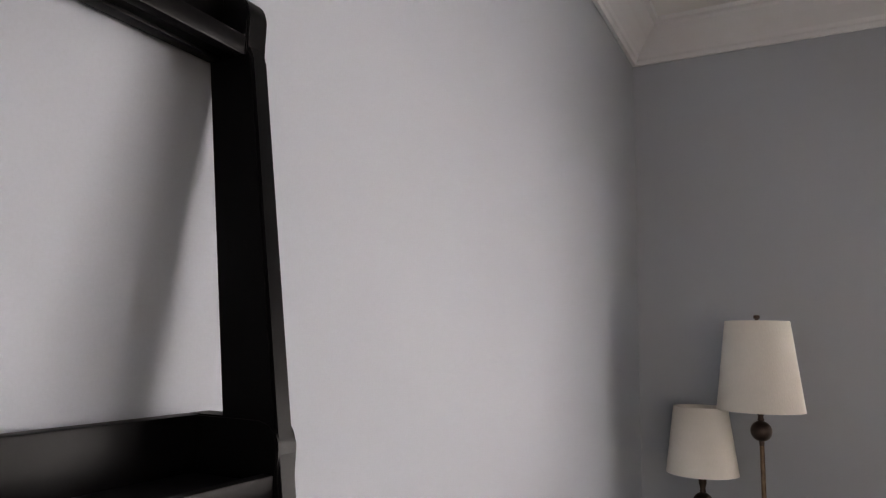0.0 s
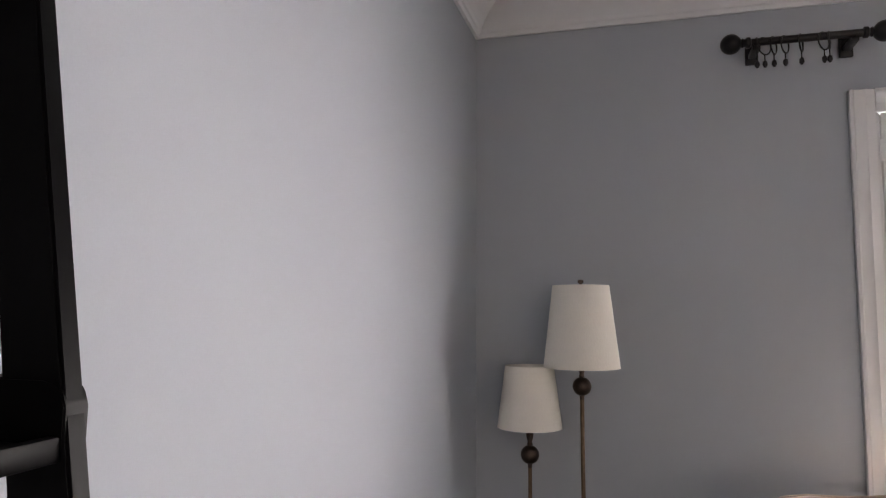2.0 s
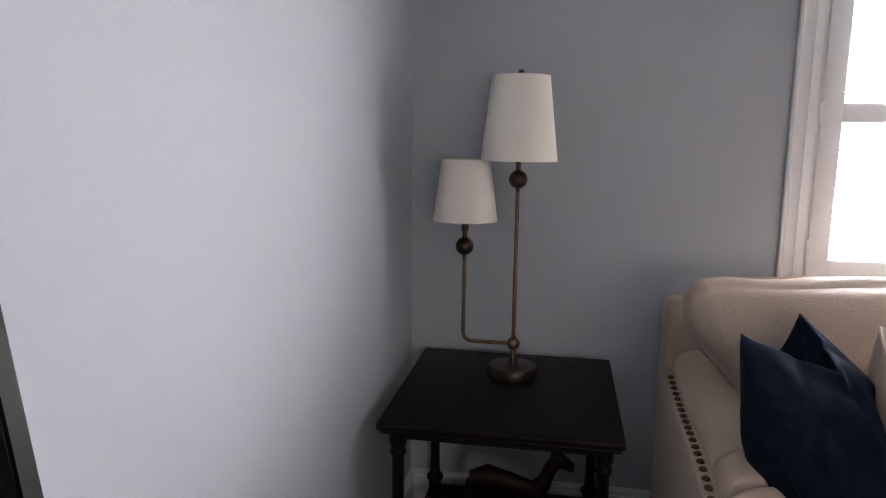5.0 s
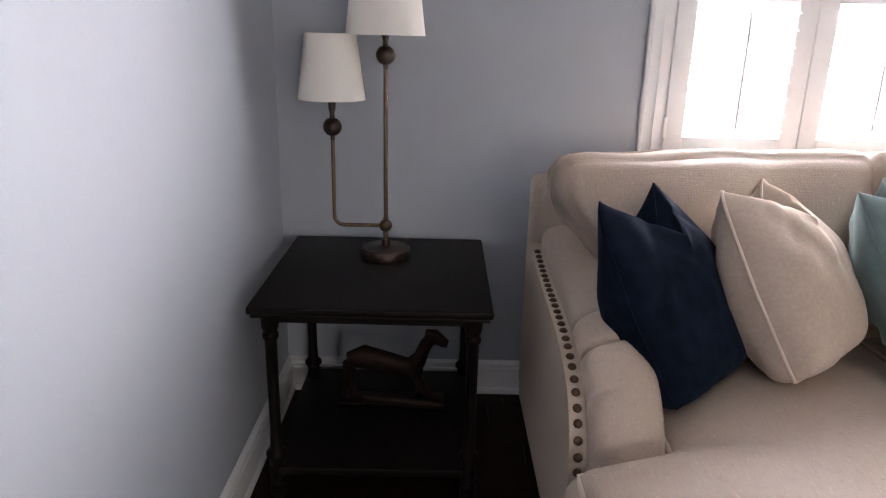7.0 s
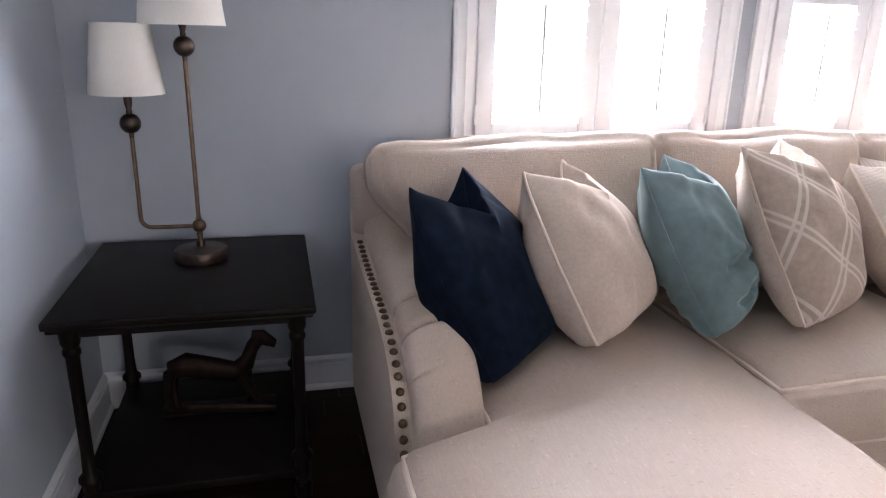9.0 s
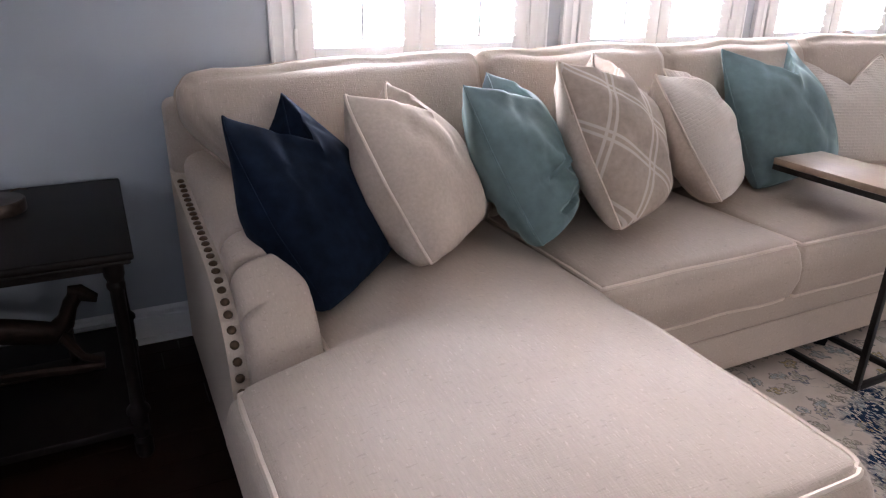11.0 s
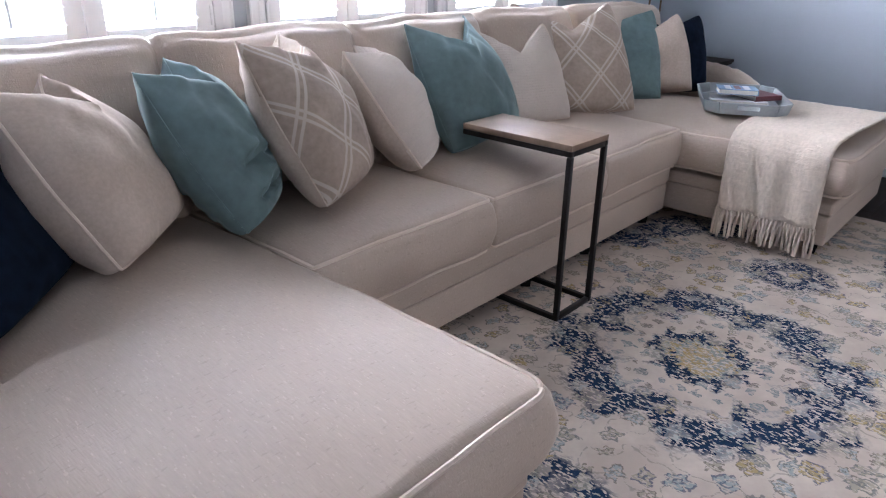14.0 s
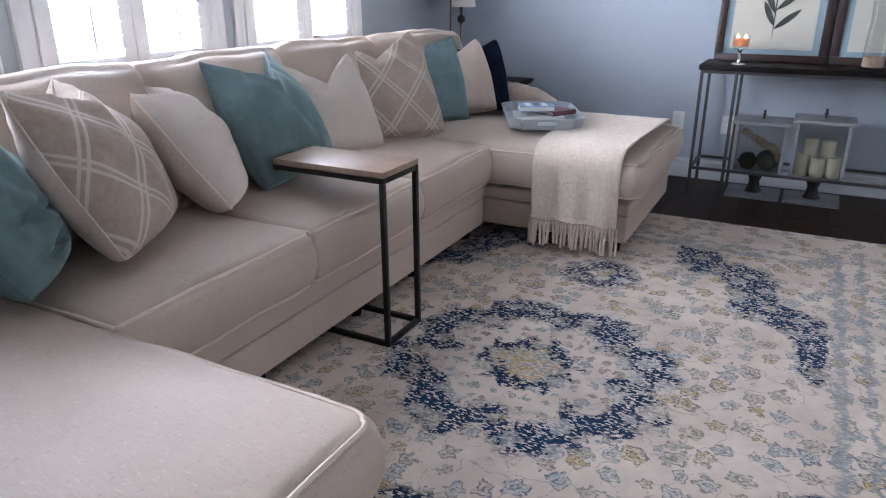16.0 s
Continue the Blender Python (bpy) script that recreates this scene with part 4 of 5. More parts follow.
def back_cushion(parent, x0, x1, seed, tuck=0):
    w = x1 - x0 - 0.006

    def tucked(p):
        # the end over an arm narrows towards the seat
        t = max(0.0, min(1.0, (0.16 - p.y) / 0.26))
        t = t * t * (3 - 2 * t)
        q = p.copy()
        f = 0.5 + tuck * p.x / w
        q.x -= tuck * 0.15 * t * max(0.0, f) ** 1.5
        # the top edge sags towards the seams between cushions
        e = min(1.0, abs(2 * p.x / w))
        up = max(0.0, min(1.0, p.y / 0.25))
        q.y += up * (0.014 - 0.012 * e ** 5 - (0.030 * max(0.0, f) ** 2 if tuck else 0.0)) + up * 0.004 * noise.noise(Vector((p.x * 9 + seed, 0.0, 0.0)))
        return q

    # local x across, y up, z out of the back; leaned back 15 degrees
    return cushion("back_cushion", parent, 0, 0, 0, w, 0.505, 0.19, r=0.045, crown=0.095, belly=0.02, roll=0.8, n=(16, 14, 4), m=pose((x0 + x1) / 2, -0.335, 0.703, 74.5, 0, 0), lump=0.012, seed=seed, pipe=0.0042, pipe_mat=M_SOFA, seams=(-0.25,), shape=tucked, pr=0.03)


def t_shape(cx, cy, side, x_wide, x_narrow, y_step):
    """Pulls the outer side of a cushion in behind its arm (side: -1 west, 1 east)."""
    def f(p):
        y = p.y + cy
        t = max(0.0, min(1.0, (y - y_step + 0.035) / 0.07))
        t = t * t * (3 - 2 * t)
        lim = x_wide + (x_narrow - x_wide) * t
        inner = cx - side * abs(x_wide - cx)
        k = (lim - inner) / (x_wide - inner)
        p = p.copy()
        p.x = inner + (p.x + cx - inner) * k - cx
        return p
    return f


def chaise(x_out, x_in, arm_in, label):
    """A chaise section: arm outside, T-shaped long cushion, back cushion."""
    side = -1 if x_out < x_in else 1
    s = thing("chaise_section", 0, 0, 0, label, "sofa", "sectional sofa")
    lo, hi = min(x_out, x_in), max(x_out, x_in)
    base_box(s, lo + 0.02, hi - 0.012, -1.835, -0.12, gap=0.022)
    reach = 1.0 if side < 0 else 1.08
    sofa_arm(s, x_out, arm_in, reach)
    bf = box(lo + 0.006, hi - 0.004, -0.24, -0.10, 0.10, 0.875, 0.03, 3)
    part("back_frame", bf, M_SOFA, s)
    x_w = x_out - 0.010 if side < 0 else x_out - 0.004
    x_c = x_in - side * 0.008
    cx, cy = (x_w + x_c) / 2, -1.118
    cushion("seat_cushion", s, cx, cy, SEAT_B, abs(x_w - x_c), 1.518, SEAT_T - SEAT_B - 0.012, r=0.028, crown=0.068, belly=0.026, roll=0.85, n=(14, 34, 3),
            shape=t_shape(cx, cy, side, x_w, arm_in, -0.27 - 0.895 * reach), lump=0.007, seed=3.0 + side, pr=0.065)
    b0, b1 = (x_out - side * 0.050, x_in)
    back_cushion(s, min(b0, b1), max(b0, b1), 1.0 + side, side)
    feet(s, [(lo + 0.08, -1.77), (hi - 0.08, -1.77), (lo + 0.08, -0.22), (hi - 0.08, -0.22)])
    return s


XL, XA, XI = 0.85, 1.050, 1.782
chaise(XL, XI, XA, "beige linen sectional chaise section with welted cushion and nailhead arm")
RI, RA, RO = 4.0, 4.86, 5.045
chaise(RO, RI, RA, "beige linen sectional chaise section with a throw over it")

mid = thing("armless_section", 0, 0, 0, "beige linen armless sectional middle with three loose seats", "sofa", "sectional sofa")
base_box(mid, XI + 0.002, RI - 0.002, -1.095, -0.12)
part("back_frame", box(XI + 0.002, RI - 0.002, -0.24, -0.10, 0.10, 0.875, 0.03, 3), M_SOFA, mid)
SEATS = [XI, 2.545, 3.272, RI]
for i in range(3):
    a, c = SEATS[i], SEATS[i + 1]
    cushion("seat_cushion", mid, (a + c) / 2, -0.738, SEAT_B, c - a - 0.003, 0.772, SEAT_T - SEAT_B, r=0.028, crown=0.056, belly=0.024, roll=0.65, n=(12, 12, 3), lump=0.006, seed=11.0 * i, pr=0.022)
    back_cushion(mid, a, c, 20.0 + 5 * i)
feet(mid, [(XI + 0.55, -1.03), (2.9, -1.03), (3.35, -1.03), (RI - 0.1, -1.03), (XI + 0.1, -0.2), (RI - 0.1, -0.2)])


# ---- throw pillows ----
rndc = random.Random(21)


def pillow(name, label, front, yaw, lean, w, h, thick, material, chop=0.10, turn=0.0, pipe=None, seed=0.0, back=None, pull=0.45, wrinkle=0.0035, crest=0.80, behind=0.90):
    """A square pillow. front: the lower corner that points into the room; yaw: the heading of its lower edge from there;
    lean: degrees it leans back; turn: degrees it is rolled in its own plane; chop: how deep the top is pushed in;
    crest: how much of that the front and back crests follow, the rest being the fold between them; behind: how plump its back is against its front."""
    N = 60
    creases = [(rndc.uniform(-0.60, -0.05), rndc.uniform(-0.80, -0.25), rndc.uniform(0.12, 0.26), rndc.uniform(-0.35, 0.25)) for _ in range(6)] if wrinkle > 0.008 else []

    def sheet_pt(u, v, s):
        cu, cv = 1 - u * u, 1 - v * v
        x = w / 2 * u * (1 - 0.075 * cv)
        y = h / 2 * v * (1 - (0.02 if v < 0 else 0.015) * cu)
        g = max(0.0, 1 - abs(u)) ** 1.25
        top = max(0.0, v)
        top = top * top * (3 - 2 * top)
        deep = min(1.0, chop / 0.14)
        # round at the middle height; over the chop the crest runs straight from each ear to its apex
        round_u = max(0.0, cu) ** 0.38
        kink_u = max(0.0, 1 - abs(u)) ** 0.75
        k = top * deep
        t = thick / 2 * (round_u * (1 - k) + kink_u * k)
        t *= max(0.0, cv) ** ((0.32 - 0.23 * deep * min(1.0, 2.2 * g)) if v > 0 else 0.36 + 0.14 * v)
        t *= 1 - (0.20 if v > 0 else 0.12) * (u * v) ** 2
        t *= 1 + 0.12 * noise.noise(Vector((u * 1.7 + seed, v * 1.7, s)))
        up = max(0.0, (v + 0.15) / 1.15)
        inner = max(0.0, (v - 0.93) / 0.07)
        y -= chop * g * (crest * up ** 1.3 + (1 - crest) * inner * inner)
        rnd_ = 1 - 0.055 * (abs(u) * abs(v)) ** (3 if v < 0 else 6)
        x, y = x * rnd_, y * rnd_
        x -= pull * chop * u * up ** 1.5
        # pull folds running from the corners and from the chop
        fold = math.sin(8 * (abs(u) - 0.8 * v) + seed) * 0.0018 + 0.004 * noise.noise(Vector((u * 4, v * 2.2, seed + 5 * s)))
        rid = 1 - abs(noise.noise(Vector((u * 2.1 + 1.3 * v + seed, v * 1.4 - u, seed * 2 + s))))
        fold -= min(wrinkle, 0.0045) * rid ** 16 * (0.15 + 0.85 * max(0.0, min(1.0, 0.7 - 1.6 * v)))
        for cu0, cv0, cl, cs in creases:
            du = u - cu0
            dv = v - cv0 - cs * du - 0.5 * du * du
            k = math.exp(-(du / cl) ** 2)
            fold += k * (0.010 * math.exp(-((dv - 0.08) / 0.06) ** 2) - 0.024 * math.exp(-(dv / 0.042) ** 2))
        crease = -0.004 * math.exp(-((abs(u) - 0.30 - 0.45 * (1 - v)) / 0.07) ** 2) * max(0, v) * (chop / 0.1)
        if s < 0:
            t *= behind
        z = s * (t + (fold + crease) * min(1, t / 0.03))
        z += 0.012 * noise.noise(Vector((u * 0.9 + seed, v * 0.9, 9)))
        return Vector((x, y, z))

    ob_m = Matrix.Translation(front) @ pose(0, 0, 0, 0, 0, yaw) @ pose(0, 0, 0, 90 - lean, 0, 0) @ pose(0, 0, 0, 0, 0, turn) @ Matrix.Translation((w / 2, h / 2, 0.018))
    bm = bmesh.new()
    grid, cells = {}, []
    for s in (1, -1):
        for i in range(N + 1):
            for j in range(N + 1):
                edge = i in (0, N) or j in (0, N)
                key = (i, j, 0 if edge else s)
                if key not in grid:
                    u, v = math.sin(math.pi / 2 * (2 * i / N - 1)), math.sin(math.pi / 2 * (2 * j / N - 1))
                    p = sheet_pt(u, v, s)
                    if edge:
                        p.z = 0.012 * noise.noise(Vector((u * 0.9 + seed, v * 0.9, 9)))
                    grid[key] = bm.verts.new(p)
        for i in range(N):
            for j in range(N):
                at4 = ((i, j), (i + 1, j), (i + 1, j + 1), (i, j + 1))[::s]
                q = [grid[(a, c, 0 if a in (0, N) or c in (0, N) else s)] for a, c in at4]
                cells.append((bm.faces.new(q), [(a, c, s) for a, c in at4]))
    # cloth coordinates: lengths along the sheet from its middle
    def at(i, j, s):
        return grid[(i, j, 0 if i in (0, N) or j in (0, N) else s)]

    flat = {}
    for s in (1, -1):
        for j in range(N + 1):
            run = [0.0]
            for i in range(N):
                run.append(run[-1] + (at(i + 1, j, s).co - at(i, j, s).co).length)
            for i in range(N + 1):
                flat[(i, j, s)] = [run[i] - run[N // 2], 0.0]
        for i in range(N + 1):
            run = [0.0]
            for j in range(N):
                run.append(run[-1] + (at(i, j + 1, s).co - at(i, j, s).co).length)
            for j in range(N + 1):
                flat[(i, j, s)][1] = run[j] - run[N // 2]
    uvl = bm.loops.layers.uv.new("cloth")
    for face, keys in cells:
        for lp, key in zip(face.loops, keys):
            lp[uvl].uv = flat[key]
    loop = [grid[(i, 0, 0)].co.copy() for i in range(N)] + [grid[(N, j, 0)].co.copy() for j in range(N)] + [grid[(i, N, 0)].co.copy() for i in range(N, 0, -1)] + [grid[(0, j, 0)].co.copy() for j in range(N, 0, -1)]
    e = new(name)
    e.matrix_world = ob_m
    tagged(e, label, "pillow", "throw pillows")
    cov = part("cover", bm, material, e)
    if back:
        cov.data.materials.append(back)
        for p in cov.data.polygons:
            if p.center.z < -0.002:
                p.material_index = 1
    part("seam", tube(loop, 0.0045 if pipe else 0.0025, True, 6), pipe or material, e)
    return e


PIL = "throw_pillow"
pillow(PIL, "navy velvet throw pillow with chopped top beside the arm", (1.068, -1.050, 0.518), 48, 34, 0.47, 0.51, 0.18, M_NAVY, 0.19, turn=1, seed=1.0, behind=1.65)
pillow(PIL, "oat velvet welted throw pillow with chopped top", (1.346, -0.985, 0.555), 48, 34, 0.46, 0.485, 0.28, M_BEIGEP, 0.17, turn=-2, pipe=M_PIPE, seed=2.3, behind=1.15)
pillow(PIL, "teal velvet throw pillow with creased front", (1.692, -0.965, 0.540), 49, 32, 0.46, 0.50, 0.27, M_TEAL, 0.165, turn=-1, seed=3.1, wrinkle=0.013)
pillow(PIL, "taupe velvet throw pillow with pale diamond lattice", (1.937, -0.985, 0.560), 36, 31, 0.50, 0.53, 0.28, M_LATT, 0.15, turn=-2, seed=4.7, back=M_BEIGEP, pipe=M_BEIGEP)
pillow(PIL, "cream quilted cotton throw pillow with small raised grid", (2.425, -0.885, 0.545), 46, 33, 0.44, 0.48, 0.27, M_MATEL, 0.13, turn=-4, seed=5.2, pipe=M_PIPE, back=M_BEIGEP)
pillow(PIL, "teal velvet throw pillow with deeply chopped top", (2.705, -0.79, 0.530), 13, 30, 0.61, 0.54, 0.25, M_TEAL, 0.20, pull=0.25, seed=6.6, wrinkle=0.006)
pillow(PIL, "cream quilted cotton throw pillow with chopped top", (3.10, -0.53, 0.530), -24, 25, 0.54, 0.465, 0.20, M_MATEL, 0.20, pull=0.3, seed=7.4, pipe=M_PIPE)
pillow(PIL, "taupe velvet throw pillow with pale diamond lattice", (3.45, -0.495, 0.530), -37, 33, 0.66, 0.59, 0.23, M_LATT, 0.25, pull=0.25, seed=8.9, pipe=M_BEIGEP)
pillow(PIL, "teal velvet throw pillow half hidden behind others", (3.90, -0.36, 0.532), -38, 30, 0.48, 0.48, 0.18, M_TEAL, 0.09, seed=9.3)
pillow(PIL, "teal velvet throw pillow with chopped top", (4.11, -0.40, 0.512), -53, 30, 0.52, 0.53, 0.19, M_TEAL, 0.12, seed=10.3)
pillow(PIL, "oat velvet welted throw pillow with chopped top", (4.35, -0.50, 0.508), -54, 22, 0.49, 0.445, 0.22, M_BEIGEP, 0.14, turn=5, seed=11.3, pipe=M_PIPE)
pillow(PIL, "navy velvet throw pillow beside the arm", (4.54, -0.50, 0.508), -55, 20, 0.49, 0.445, 0.20, M_NAVY, 0.12, turn=2, seed=12.3)


# ---- throw blanket ----
def throw_blanket():
    t = thing("throw_blanket", 0, 0, 0, "cream woven throw blanket with knotted fringe draped over the chaise", "blanket")
    path = [(4.97, 0.49), (4.92, 0.525), (4.80, 0.541), (4.55, 0.545), (4.30, 0.542), (4.12, 0.534), (4.03, 0.515), (3.985, 0.478), (3.972, 0.42), (3.968, 0.34), (3.962, 0.26), (3.955, 0.165)]
    rows = smooth_path([(x, 0, z) for x, z in path], 46)
    bm = bmesh.new()
    NB = 34
    grid = []
    ends = []
    for i, p in enumerate(rows):
        s = i / (len(rows) - 1)
        y0 = -1.30 - 0.075 * min(1, s * 1.4)
        y1 = -1.835 + 0.03 * min(1, s * 1.3)
        q0, q1 = rows[max(0, i - 1)], rows[min(len(rows) - 1, i + 1)]
        d = (q1 - q0).normalized()
        nrm = Vector((d.z, 0, -d.x))
        row = []
        for k in range(NB + 1):
            f = k / NB
            y = y0 + (y1 - y0) * f + 0.008 * math.sin(6 * s + 3)
            hang = max(0, (s - 0.62) / 0.38)
            fold = 0.014 * hang * math.sin(f * 17 + 0.8 * math.sin(5 * s)) + 0.006 * noise.noise(Vector((f * 6, s * 5, 2))) + 0.0018 * noise.noise(Vector((f * 22, s * 2.5, 7)))
            fold = abs(fold) if hang < 0.15 else fold + 0.008
            row.append(bm.verts.new(Vector((p.x, y, p.z)) + nrm * (fold + 0.006)))
            if i == len(rows) - 1:
                ends.append(row[-1].co.copy())
        grid.append(row)
    for A, B in zip(grid, grid[1:]):
        for k in range(NB):
            bm.faces.new((A[k], A[k + 1], B[k + 1], B[k]))
    o = part("cloth", bm, M_THROW, t)
    so = o.modifiers.new("thick", "SOLIDIFY")
    so.thickness = 0.006
    rnd = random.Random(5)
    for k in range(30):
        f = k / 29 * NB
        a = ends[min(NB, int(f))].lerp(ends[min(NB, int(f) + 1)], f - int(f))
        fr = bmesh.new()
        dx, dy, ln = rnd.uniform(-0.012, 0.006), rnd.uniform(-0.012, 0.012), rnd.uniform(0.115, 0.135)
        add_tube(fr, [a + Vector((0, 0, 0.004)), a + Vector((0, 0, -0.012)), a + Vector((dx * 0.3, dy * 0.3, -0.024)), a + Vector((dx * 0.6, dy * 0.6, -0.05)), a + Vector((dx, dy, -ln))], [0.005, 0.0095, 0.0055, 0.008, 0.006], seg=7)
        part("tassel", fr, M_THROW, t)


throw_blanket()


# ---- tray with books ----
def tray():
    t = thing("serving_tray", 4.50, -1.205, 0.548, "grey painted wooden octagonal serving tray with slot handles", "tray", rz=27)
    L, W, C, H, K = 0.29, 0.19, 0.062, 0.056, 0.011
    oct_ = [(-L + C, -W), (L - C, -W), (L, -W + C), (L, W - C), (L - C, W), (-L + C, W), (-L, W - C), (-L, -W + C)]
    part("bottom", extrude([(x, y) for x, y in oct_], "z", 0, 0.010), M_TRAY, t)
    for i in range(8):
        a, b = Vector((*oct_[i], 0)), Vector((*oct_[(i + 1) % 8], 0))
        d = (b - a).normalized()
        n = Vector((-d.y, d.x, 0))
        wl = bmesh.new()
        ln = (b - a).length
        out = n * -0.016
        def quad(u0, u1, z0, z1):
            pts = []
            for z, th in ((z0, 0), (z1, 0), (z1, K), (z0, K)):
                for u in (u0, u1):
                    pts.append(a + d * u + out * (z / H) + n * th + Vector((0, 0, z)))
            v = [wl.verts.new(p) for p in pts]
            for q in ((0, 1, 3, 2), (2, 3, 5, 4), (4, 5, 7, 6), (6, 7, 1, 0), (0, 2, 4, 6), (1, 7, 5, 3)):
                wl.faces.new([v[j] for j in q])
        if i in (3 - 1, 7 - 1):
            m0, m1 = ln / 2 - 0.05, ln / 2 + 0.05
            quad(0, m0, 0, H), quad(m1, ln, 0, H), quad(m0, m1, 0, 0.024), quad(m0, m1, 0.044, H)
        else:
            quad(0, ln, 0, H)
        part("wall", wl, M_TRAY, t, smooth=False)
    return t


tray()


def book(x, y, z, w, d, h, rz, cover, label):
    b = thing("book", x, y, z, label, "book", "books in the tray", rz)
    part("page_block", box(-w / 2 + 0.004, w / 2 - 0.004, -d / 2 + 0.004, d / 2 - 0.004, 0.0025, h - 0.0025), M_PAPER, b)
    cb = bmesh.new()
    add_box(cb, -w / 2, w / 2, -d / 2, d / 2, 0, 0.0025)
    add_box(cb, -w / 2, w / 2, -d / 2, d / 2, h - 0.0025, h)
    add_box(cb, -w / 2, -w / 2 + 0.0025, -d / 2, d / 2, 0.0025, h - 0.0025)
    part("cover", cb, cover, b)
    return b


book(4.47, -1.20, 0.559, 0.27, 0.195, 0.025, 115, M_BOOKW, "white covered book lying in the tray")
book(4.55, -1.245, 0.585, 0.23, 0.16, 0.024, 60, M_BOOKR, "maroon covered book lying on another")
bk = book(4.46, -1.19, 0.610, 0.19, 0.135, 0.026, 118, M_BOOKB, "blue and white book on top of the pile")
for k in range(3):
    part("title_bar", box(-0.06 + 0.045 * k, -0.03 + 0.045 * k, -0.05, 0.05, 0.0261, 0.0266), M_BOOKW if k != 1 else M_BOOKR, bk)


# ---- C-shaped side table ----
def c_table():
    t = thing("side_table", 0, 0, 0, "C-shaped side table with oak top and black iron frame", "side table")
    x0, x1, y0, y1, H = 2.728, 2.968, -1.297, -0.826, 0.669
    part("tabletop", box(x0, x1, y0, y1, H - 0.022, H, 0.0025), M_OAK, t, "oak veneer top")
    k = 0.0095
    for a, c in ((x0 + k, y0 + k), (x1 - k, y0 + k)):
        part("upright", box(a - k, a + k, c - k, c + k, 0.030, H - 0.042, 0.002), M_IRON, t)
    for z, nm in ((0.0215, "base_frame"), (H - 0.032, "top_frame")):
        f2 = bmesh.new()
        for a in (x0 + k, x1 - k):
            add_box(f2, a - k, a + k, y0, y1, z - k, z + k, 0.002)
        for c in (y0 + k, y1 - k):
            add_box(f2, x0 + 2 * k, x1 - 2 * k, c - k, c + k, z - k, z + k, 0.002)
        part(nm, f2, M_IRON, t)


c_table()


# ---- console wall ----
CZ = 0.80
con = thing("console_table", 0, 0, 0, "narrow black metal console table with dark wooden top", "console table")
CX0, CX1, CY0, CY1 = 5.31, 5.70, -3.30, -1.895
part("tabletop", box(CX0, CX1, CY0, CY1, CZ - 0.032, CZ, 0.004), M_ESP, con)
for cx in (CX0 + 0.02, CX1 - 0.02):
    for cy in (CY1 - 0.02, CY1 - 0.215, CY0 + 0.215, CY0 + 0.02):
        part("leg", box(cx - 0.009, cx + 0.009, cy - 0.009, cy + 0.009, 0, CZ - 0.032, 0.002), M_LEG, con)
    part("rail", box(cx - 0.008, cx + 0.008, CY0 + 0.029, CY1 - 0.029, CZ - 0.050, CZ - 0.034), M_LEG, con)
    for a, c in ((CY1 - 0.206, CY1 - 0.029), (CY0 + 0.224, CY1 - 0.224), (CY0 + 0.029, CY0 + 0.206)):
        part("rail", box(cx - 0.008, cx + 0.008, a, c, 0.162, 0.178), M_LEG, con)
for cy in (CY1 - 0.02, CY0 + 0.02):
    part("rail", box(CX0 + 0.029, CX1 - 0.029, cy - 0.008, cy + 0.008, 0.162, 0.178), M_LEG, con)


def print_frame(y0, y1, seed):
    """A framed leaf print leaning back on the console."""
    f = thing("framed_print", 5.60, (y0 + y1) / 2, CZ + 0.001, "dark wood framed botanical leaf print leaning on the wall", "picture", "framed prints")
    f.matrix_world = f.matrix_world @ pose(0, 0, 0, 0, 8, 0)
    w, H, b = abs(y1 - y0) / 2, 0.78, 0.045
    fr = part("frame", box(-0.012, 0.012, -w, w, 0, b, 0.004), M_FRAMEW, f)
    part("frame", box(-0.012, 0.012, -w, w, H - b, H, 0.004), M_FRAMEW, f)
    for s in (-1, 1):
        part("frame", box(-0.012, 0.012, min(s * w, s * (w - b)), max(s * w, s * (w - b)), b, H - b, 0.004), M_FRAMEW, f)
    part("mount", box(0.000, 0.006, -w + b, w - b, b, H - b), M_MAT, f)
    part("paper", box(-0.003, -0.001, -w + b + 0.038, w - b - 0.038, b + 0.03, H - b - 0.05), M_PRINT, f, "cream paper sheet")
    lf = bmesh.new()
    def blade(y, z, ang, ln, wd):
        pts = []
        for k in range(9):
            q = k / 8
            pts.append((q * ln, wd * math.sin(math.pi * q) ** 0.8))
        out = [(a, h) for a, h in pts] + [(a, -h) for a, h in pts[::-1][1:-1]]
        c, s_ = math.cos(ang), math.sin(ang)
        add_extrude(lf, [(y + a * c - h * s_, z + a * s_ + h * c) for a, h in out], "x", -0.0042, -0.0032)
    zb = b + 0.065
    blade(0.0, zb, radians(90), 0.50, 0.004)
    for k, (dz, sgn, ln) in enumerate(((0.08, -1, 0.22), (0.10, 1, 0.19), (0.17, 1, 0.21), (0.19, -1, 0.20), (0.27, 1, 0.18), (0.29, -1, 0.18), (0.38, 1, 0.14), (0.40, -1, 0.14))):
        blade(0.0, zb + dz, radians(90 - sgn * (50 if sgn < 0 else 26)), 0.84 * ln, 0.0175)
    blade(0, zb + 0.45, radians(88), 0.14, 0.016)
    part("leaf_print", lf, M_LEAF, f, "dark pressed leaf shapes")
    part("glazing", box(-0.0075, -0.006, -w + b, w - b, b, H - b), M_GLASS, f, "clear picture glass")


print_frame(-1.935, -2.56, 1)
print_frame(-2.575, -3.20, 2)

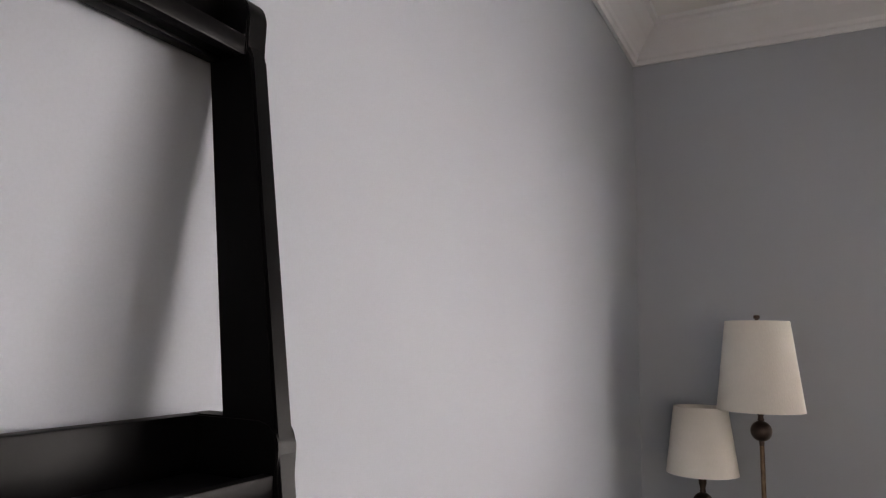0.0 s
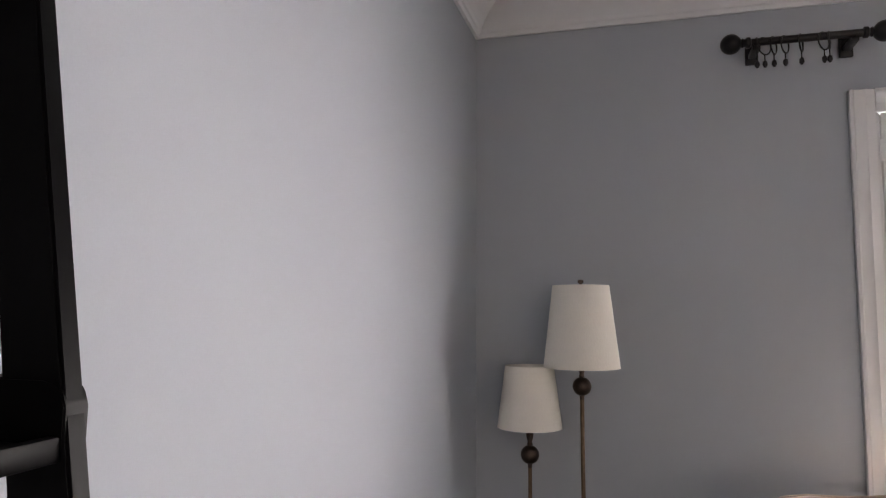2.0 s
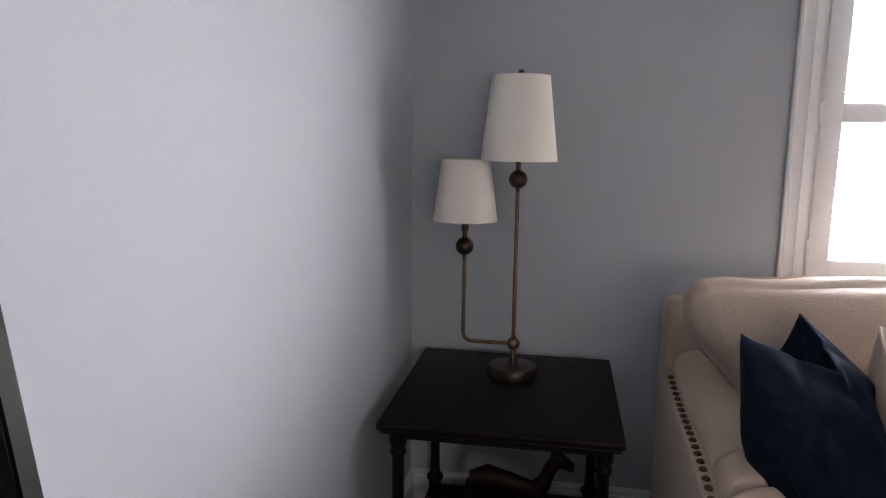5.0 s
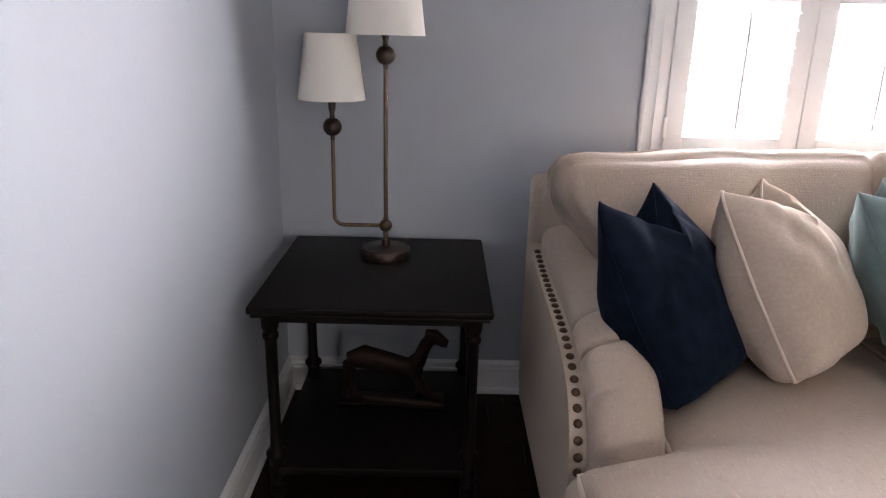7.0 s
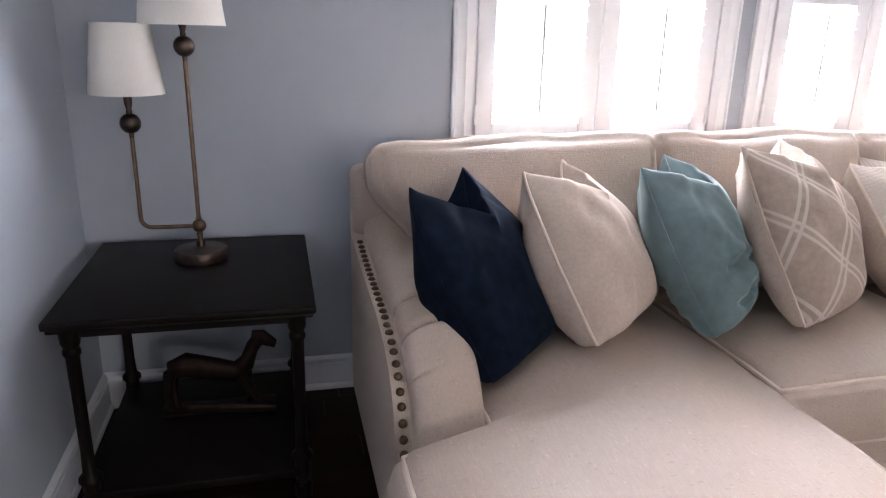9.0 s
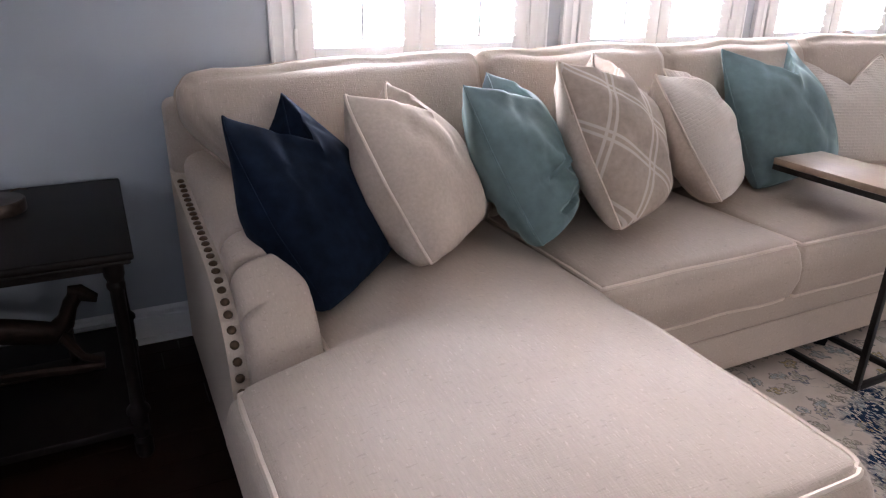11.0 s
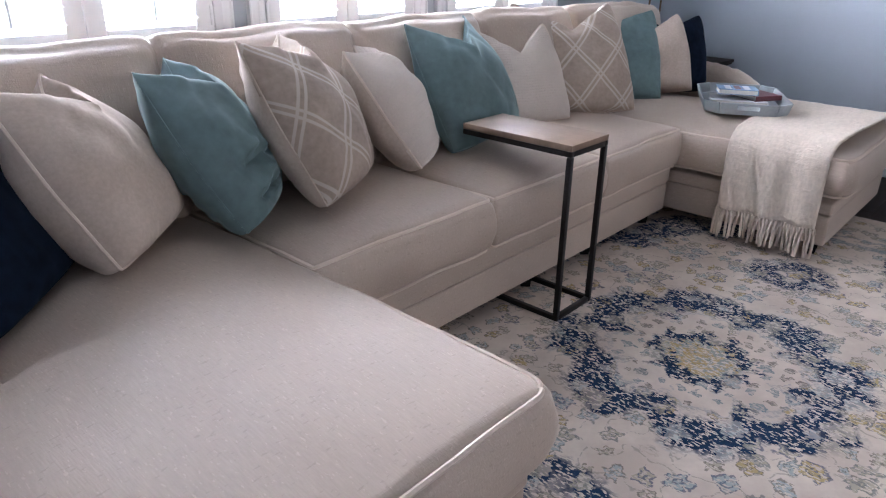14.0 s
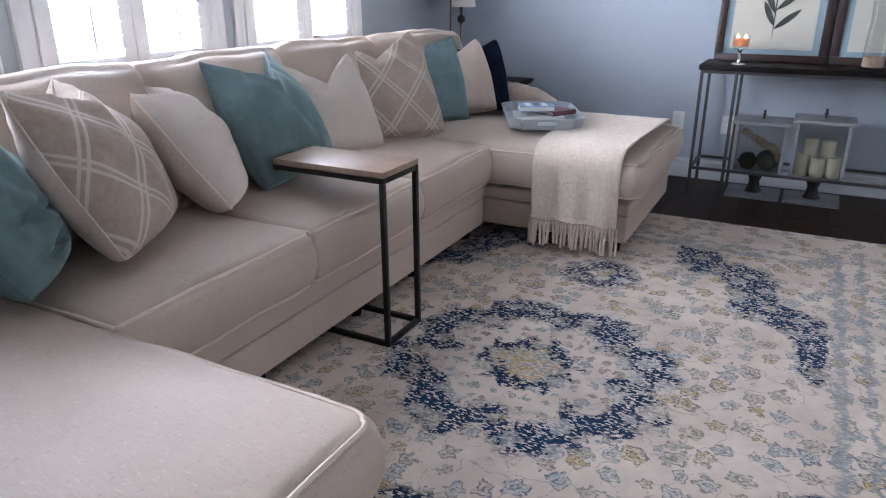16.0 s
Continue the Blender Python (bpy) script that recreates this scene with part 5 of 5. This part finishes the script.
ch = thing("candle_holder", 5.42, -2.10, CZ, "glass footed candle holder with lit amber candle", "candle")
part("foot", lathe([(0.042, 0.0), (0.040, 0.004), (0.012, 0.012), (0.007, 0.03), (0.010, 0.045), (0.007, 0.060), (0.012, 0.078), (0.02, 0.086)], 20), mat("silvered_glass", (0.75, 0.74, 0.72), 0.12, metal=0.95, vary=0.15, fine=90, coarse=30, bump=0.05), ch)
part("cup", lathe([(0.02, 0.086), (0.044, 0.100), (0.048, 0.13), (0.048, 0.165), (0.045, 0.165), (0.045, 0.13), (0.041, 0.104), (0.002, 0.095)], 24, cap=False), M_GLASS, ch)
part("wax", lathe([(0.038, 0.104), (0.043, 0.125), (0.043, 0.148), (0.001, 0.146)], 20), M_AMBER, ch, "amber candle wax")
fm = bpy.data.materials.new("flame")
fm.use_nodes = True
fm.node_tree.nodes["Principled BSDF"].inputs["Emission Color"].default_value = (1.0, 0.62, 0.30, 1)
fm.node_tree.nodes["Principled BSDF"].inputs["Emission Strength"].default_value = 14
for dy in (-0.022, 0.022):
    part("flame", lathe([(0.001, 0.147), (0.007, 0.153), (0.006, 0.160), (0.001, 0.172)], 10, 0, dy), fm, ch)

vs_ = thing("glass_vase", 5.44, -2.79, CZ, "tall clear glass vase on the console", "vase")
part("vessel", lathe([(0.055, 0.0), (0.06, 0.01), (0.058, 0.10), (0.05, 0.25), (0.055, 0.36), (0.052, 0.36), (0.047, 0.25), (0.055, 0.10), (0.056, 0.014), (0.002, 0.012)], 28, cap=False), M_GLASS, vs_)
part("filling", lathe([(0.053, 0.014), (0.054, 0.07), (0.001, 0.075)], 20), M_DRIFT, vs_, "brown filling at the bottom")


def lantern(y, zt, kind):
    l = thing("lantern", 5.50, y, 0.0, "grey zinc glass-sided lantern with a ring handle", "lantern", "lanterns")
    W, D, z0, z1 = 0.145, 0.11, 0.145, zt
    part("foot", box(-D - 0.02, D + 0.02, -W - 0.01, W + 0.01, 0.0, 0.02, 0.003), M_ZINC, l)
    part("pedestal", lathe([(0.05, 0.02), (0.035, 0.05), (0.03, 0.09), (0.05, z0)], 20), M_IRON, l)
    part("base", box(-D, D, -W, W, z0, z0 + 0.022, 0.003), M_ZINC, l)
    for sx in (-1, 1):
        for sy in (-1, 1):
            part("post", box(sx * D - 0.009 - sx * 0.009, sx * D + 0.009 - sx * 0.009, sy * W - 0.009 - sy * 0.009, sy * W + 0.009 - sy * 0.009, z0 + 0.022, z1 - 0.02), M_ZINC, l)
    part("roof", box(-D - 0.02, D + 0.02, -W - 0.02, W + 0.02, z1 - 0.02, z1, 0.006), M_ZINC, l)
    part("knob", lathe([(0.006, z1), (0.006, z1 + 0.02), (0.014, z1 + 0.026), (0.006, z1 + 0.036), (0.008, z1 + 0.05), (0.002, z1 + 0.058)], 12), M_DBRONZE, l)
    part("pane", box(-D + 0.007, -D + 0.009, -W + 0.018, W - 0.018, z0 + 0.022, z1 - 0.02), M_SMOKE, l, "grey-tinted glass pane")
    zf = z0 + 0.0225
    if kind:
        for dx, dy, h in ((-0.05, -0.085, 0.12), (-0.055, 0.0, 0.11), (-0.05, 0.085, 0.125), (0.04, -0.045, 0.20), (0.04, 0.05, 0.21)):
            c = thing("pillar_candle", 5.50 + dx, y + dy, zf, "ivory wax pillar candle inside the lantern", "candle", "pillar candles")
            part("wax", lathe([(0.036, 0), (0.037, 0.004), (0.037, h - 0.004), (0.034, h), (0.03, h - 0.004), (0.001, h - 0.005)], 20), M_CANDLE, c)
            part("wick", tube([(0, 0, h - 0.006), (0.001, 0.001, h + 0.008)], 0.0012, seg=5), M_DARK, c)
    else:
        rn = random.Random(3)
        for dx, dy, r in ((-0.03, 0.055, 0.052), (-0.02, -0.055, 0.062)):
            mb = bmesh.new()
            bmesh.ops.create_icosphere(mb, subdivisions=4, radius=r)
            for v in mb.verts:
                v.co *= 1 + 0.10 * noise.noise(v.co * 60) + 0.05 * noise.noise(v.co * 20)
            o = link_bm("moss_ball", mb, M_MOSS)
            o.matrix_world = pose(5.50 + dx, y + dy, zf + r * 0.97)
            tagged(o, "round green moss ball inside the lantern", "moss ball", "moss balls")
        dw = bmesh.new()
        pts = [(0.0, 0.105, 0.245), (-0.01, 0.06, 0.22), (0.005, 0.01, 0.19), (-0.012, -0.035, 0.165), (0.0, -0.075, 0.15), (-0.01, -0.105, 0.11), (0.0, -0.108, 0.07)]
        add_tube(dw, smooth_path(pts, 26), [0.015 + 0.014 * rn.random() for _ in range(26)], seg=8)
        o = link_bm("driftwood", dw, M_DRIFT)
        o.matrix_world = pose(5.455, y, zf - 0.005)
        tagged(o, "knobbly pale driftwood branch inside the lantern", "driftwood")


lantern(-2.285, 0.475, 0)
lantern(-2.615, 0.505, 1)


# ---- rug ----
RCX, RCY, RHX, RHY = 2.86, -1.79, 1.92, 1.40
rb = bmesh.new()
add_box(rb, -RHX, RHX, -RHY, RHY, 0.0, 0.012, 0.004, 2)
rug = link_bm("area_rug", rb, rug_mat())
rug.matrix_world = pose(RCX, RCY, 0.0005)
tagged(rug, "cream medallion area rug with distressed navy and ochre pattern", "rug")

# ---- floor planks, parts of the floor ----
PW, PL = 0.125, 1.30
pbm = bmesh.new()
add_box(pbm, 0, PL - 0.002, 0, PW - 0.0018, -0.012, 0.0, 0.0012, 1)
pme = bpy.data.meshes.new("plank")
bmesh.ops.recalc_face_normals(pbm, faces=pbm.faces[:])
pbm.to_mesh(pme)
pbm.free()
pme.materials.append(M_PLANK)
prn = random.Random(8)
yy = ROOM_S
while yy < 0.0:
    off = prn.uniform(0, PL)
    xx = -off
    while xx < ROOM_E:
        a, c = max(0.0, xx), min(ROOM_E, xx + PL)
        if c - a > 0.05:
            o = new("plank", pme)
            o.parent = floor
            o.matrix_basis = Matrix.Translation((a, yy, 0)) @ Matrix.Diagonal(((c - a) / PL, 1, 1, 1))
        xx += PL
    yy += PW
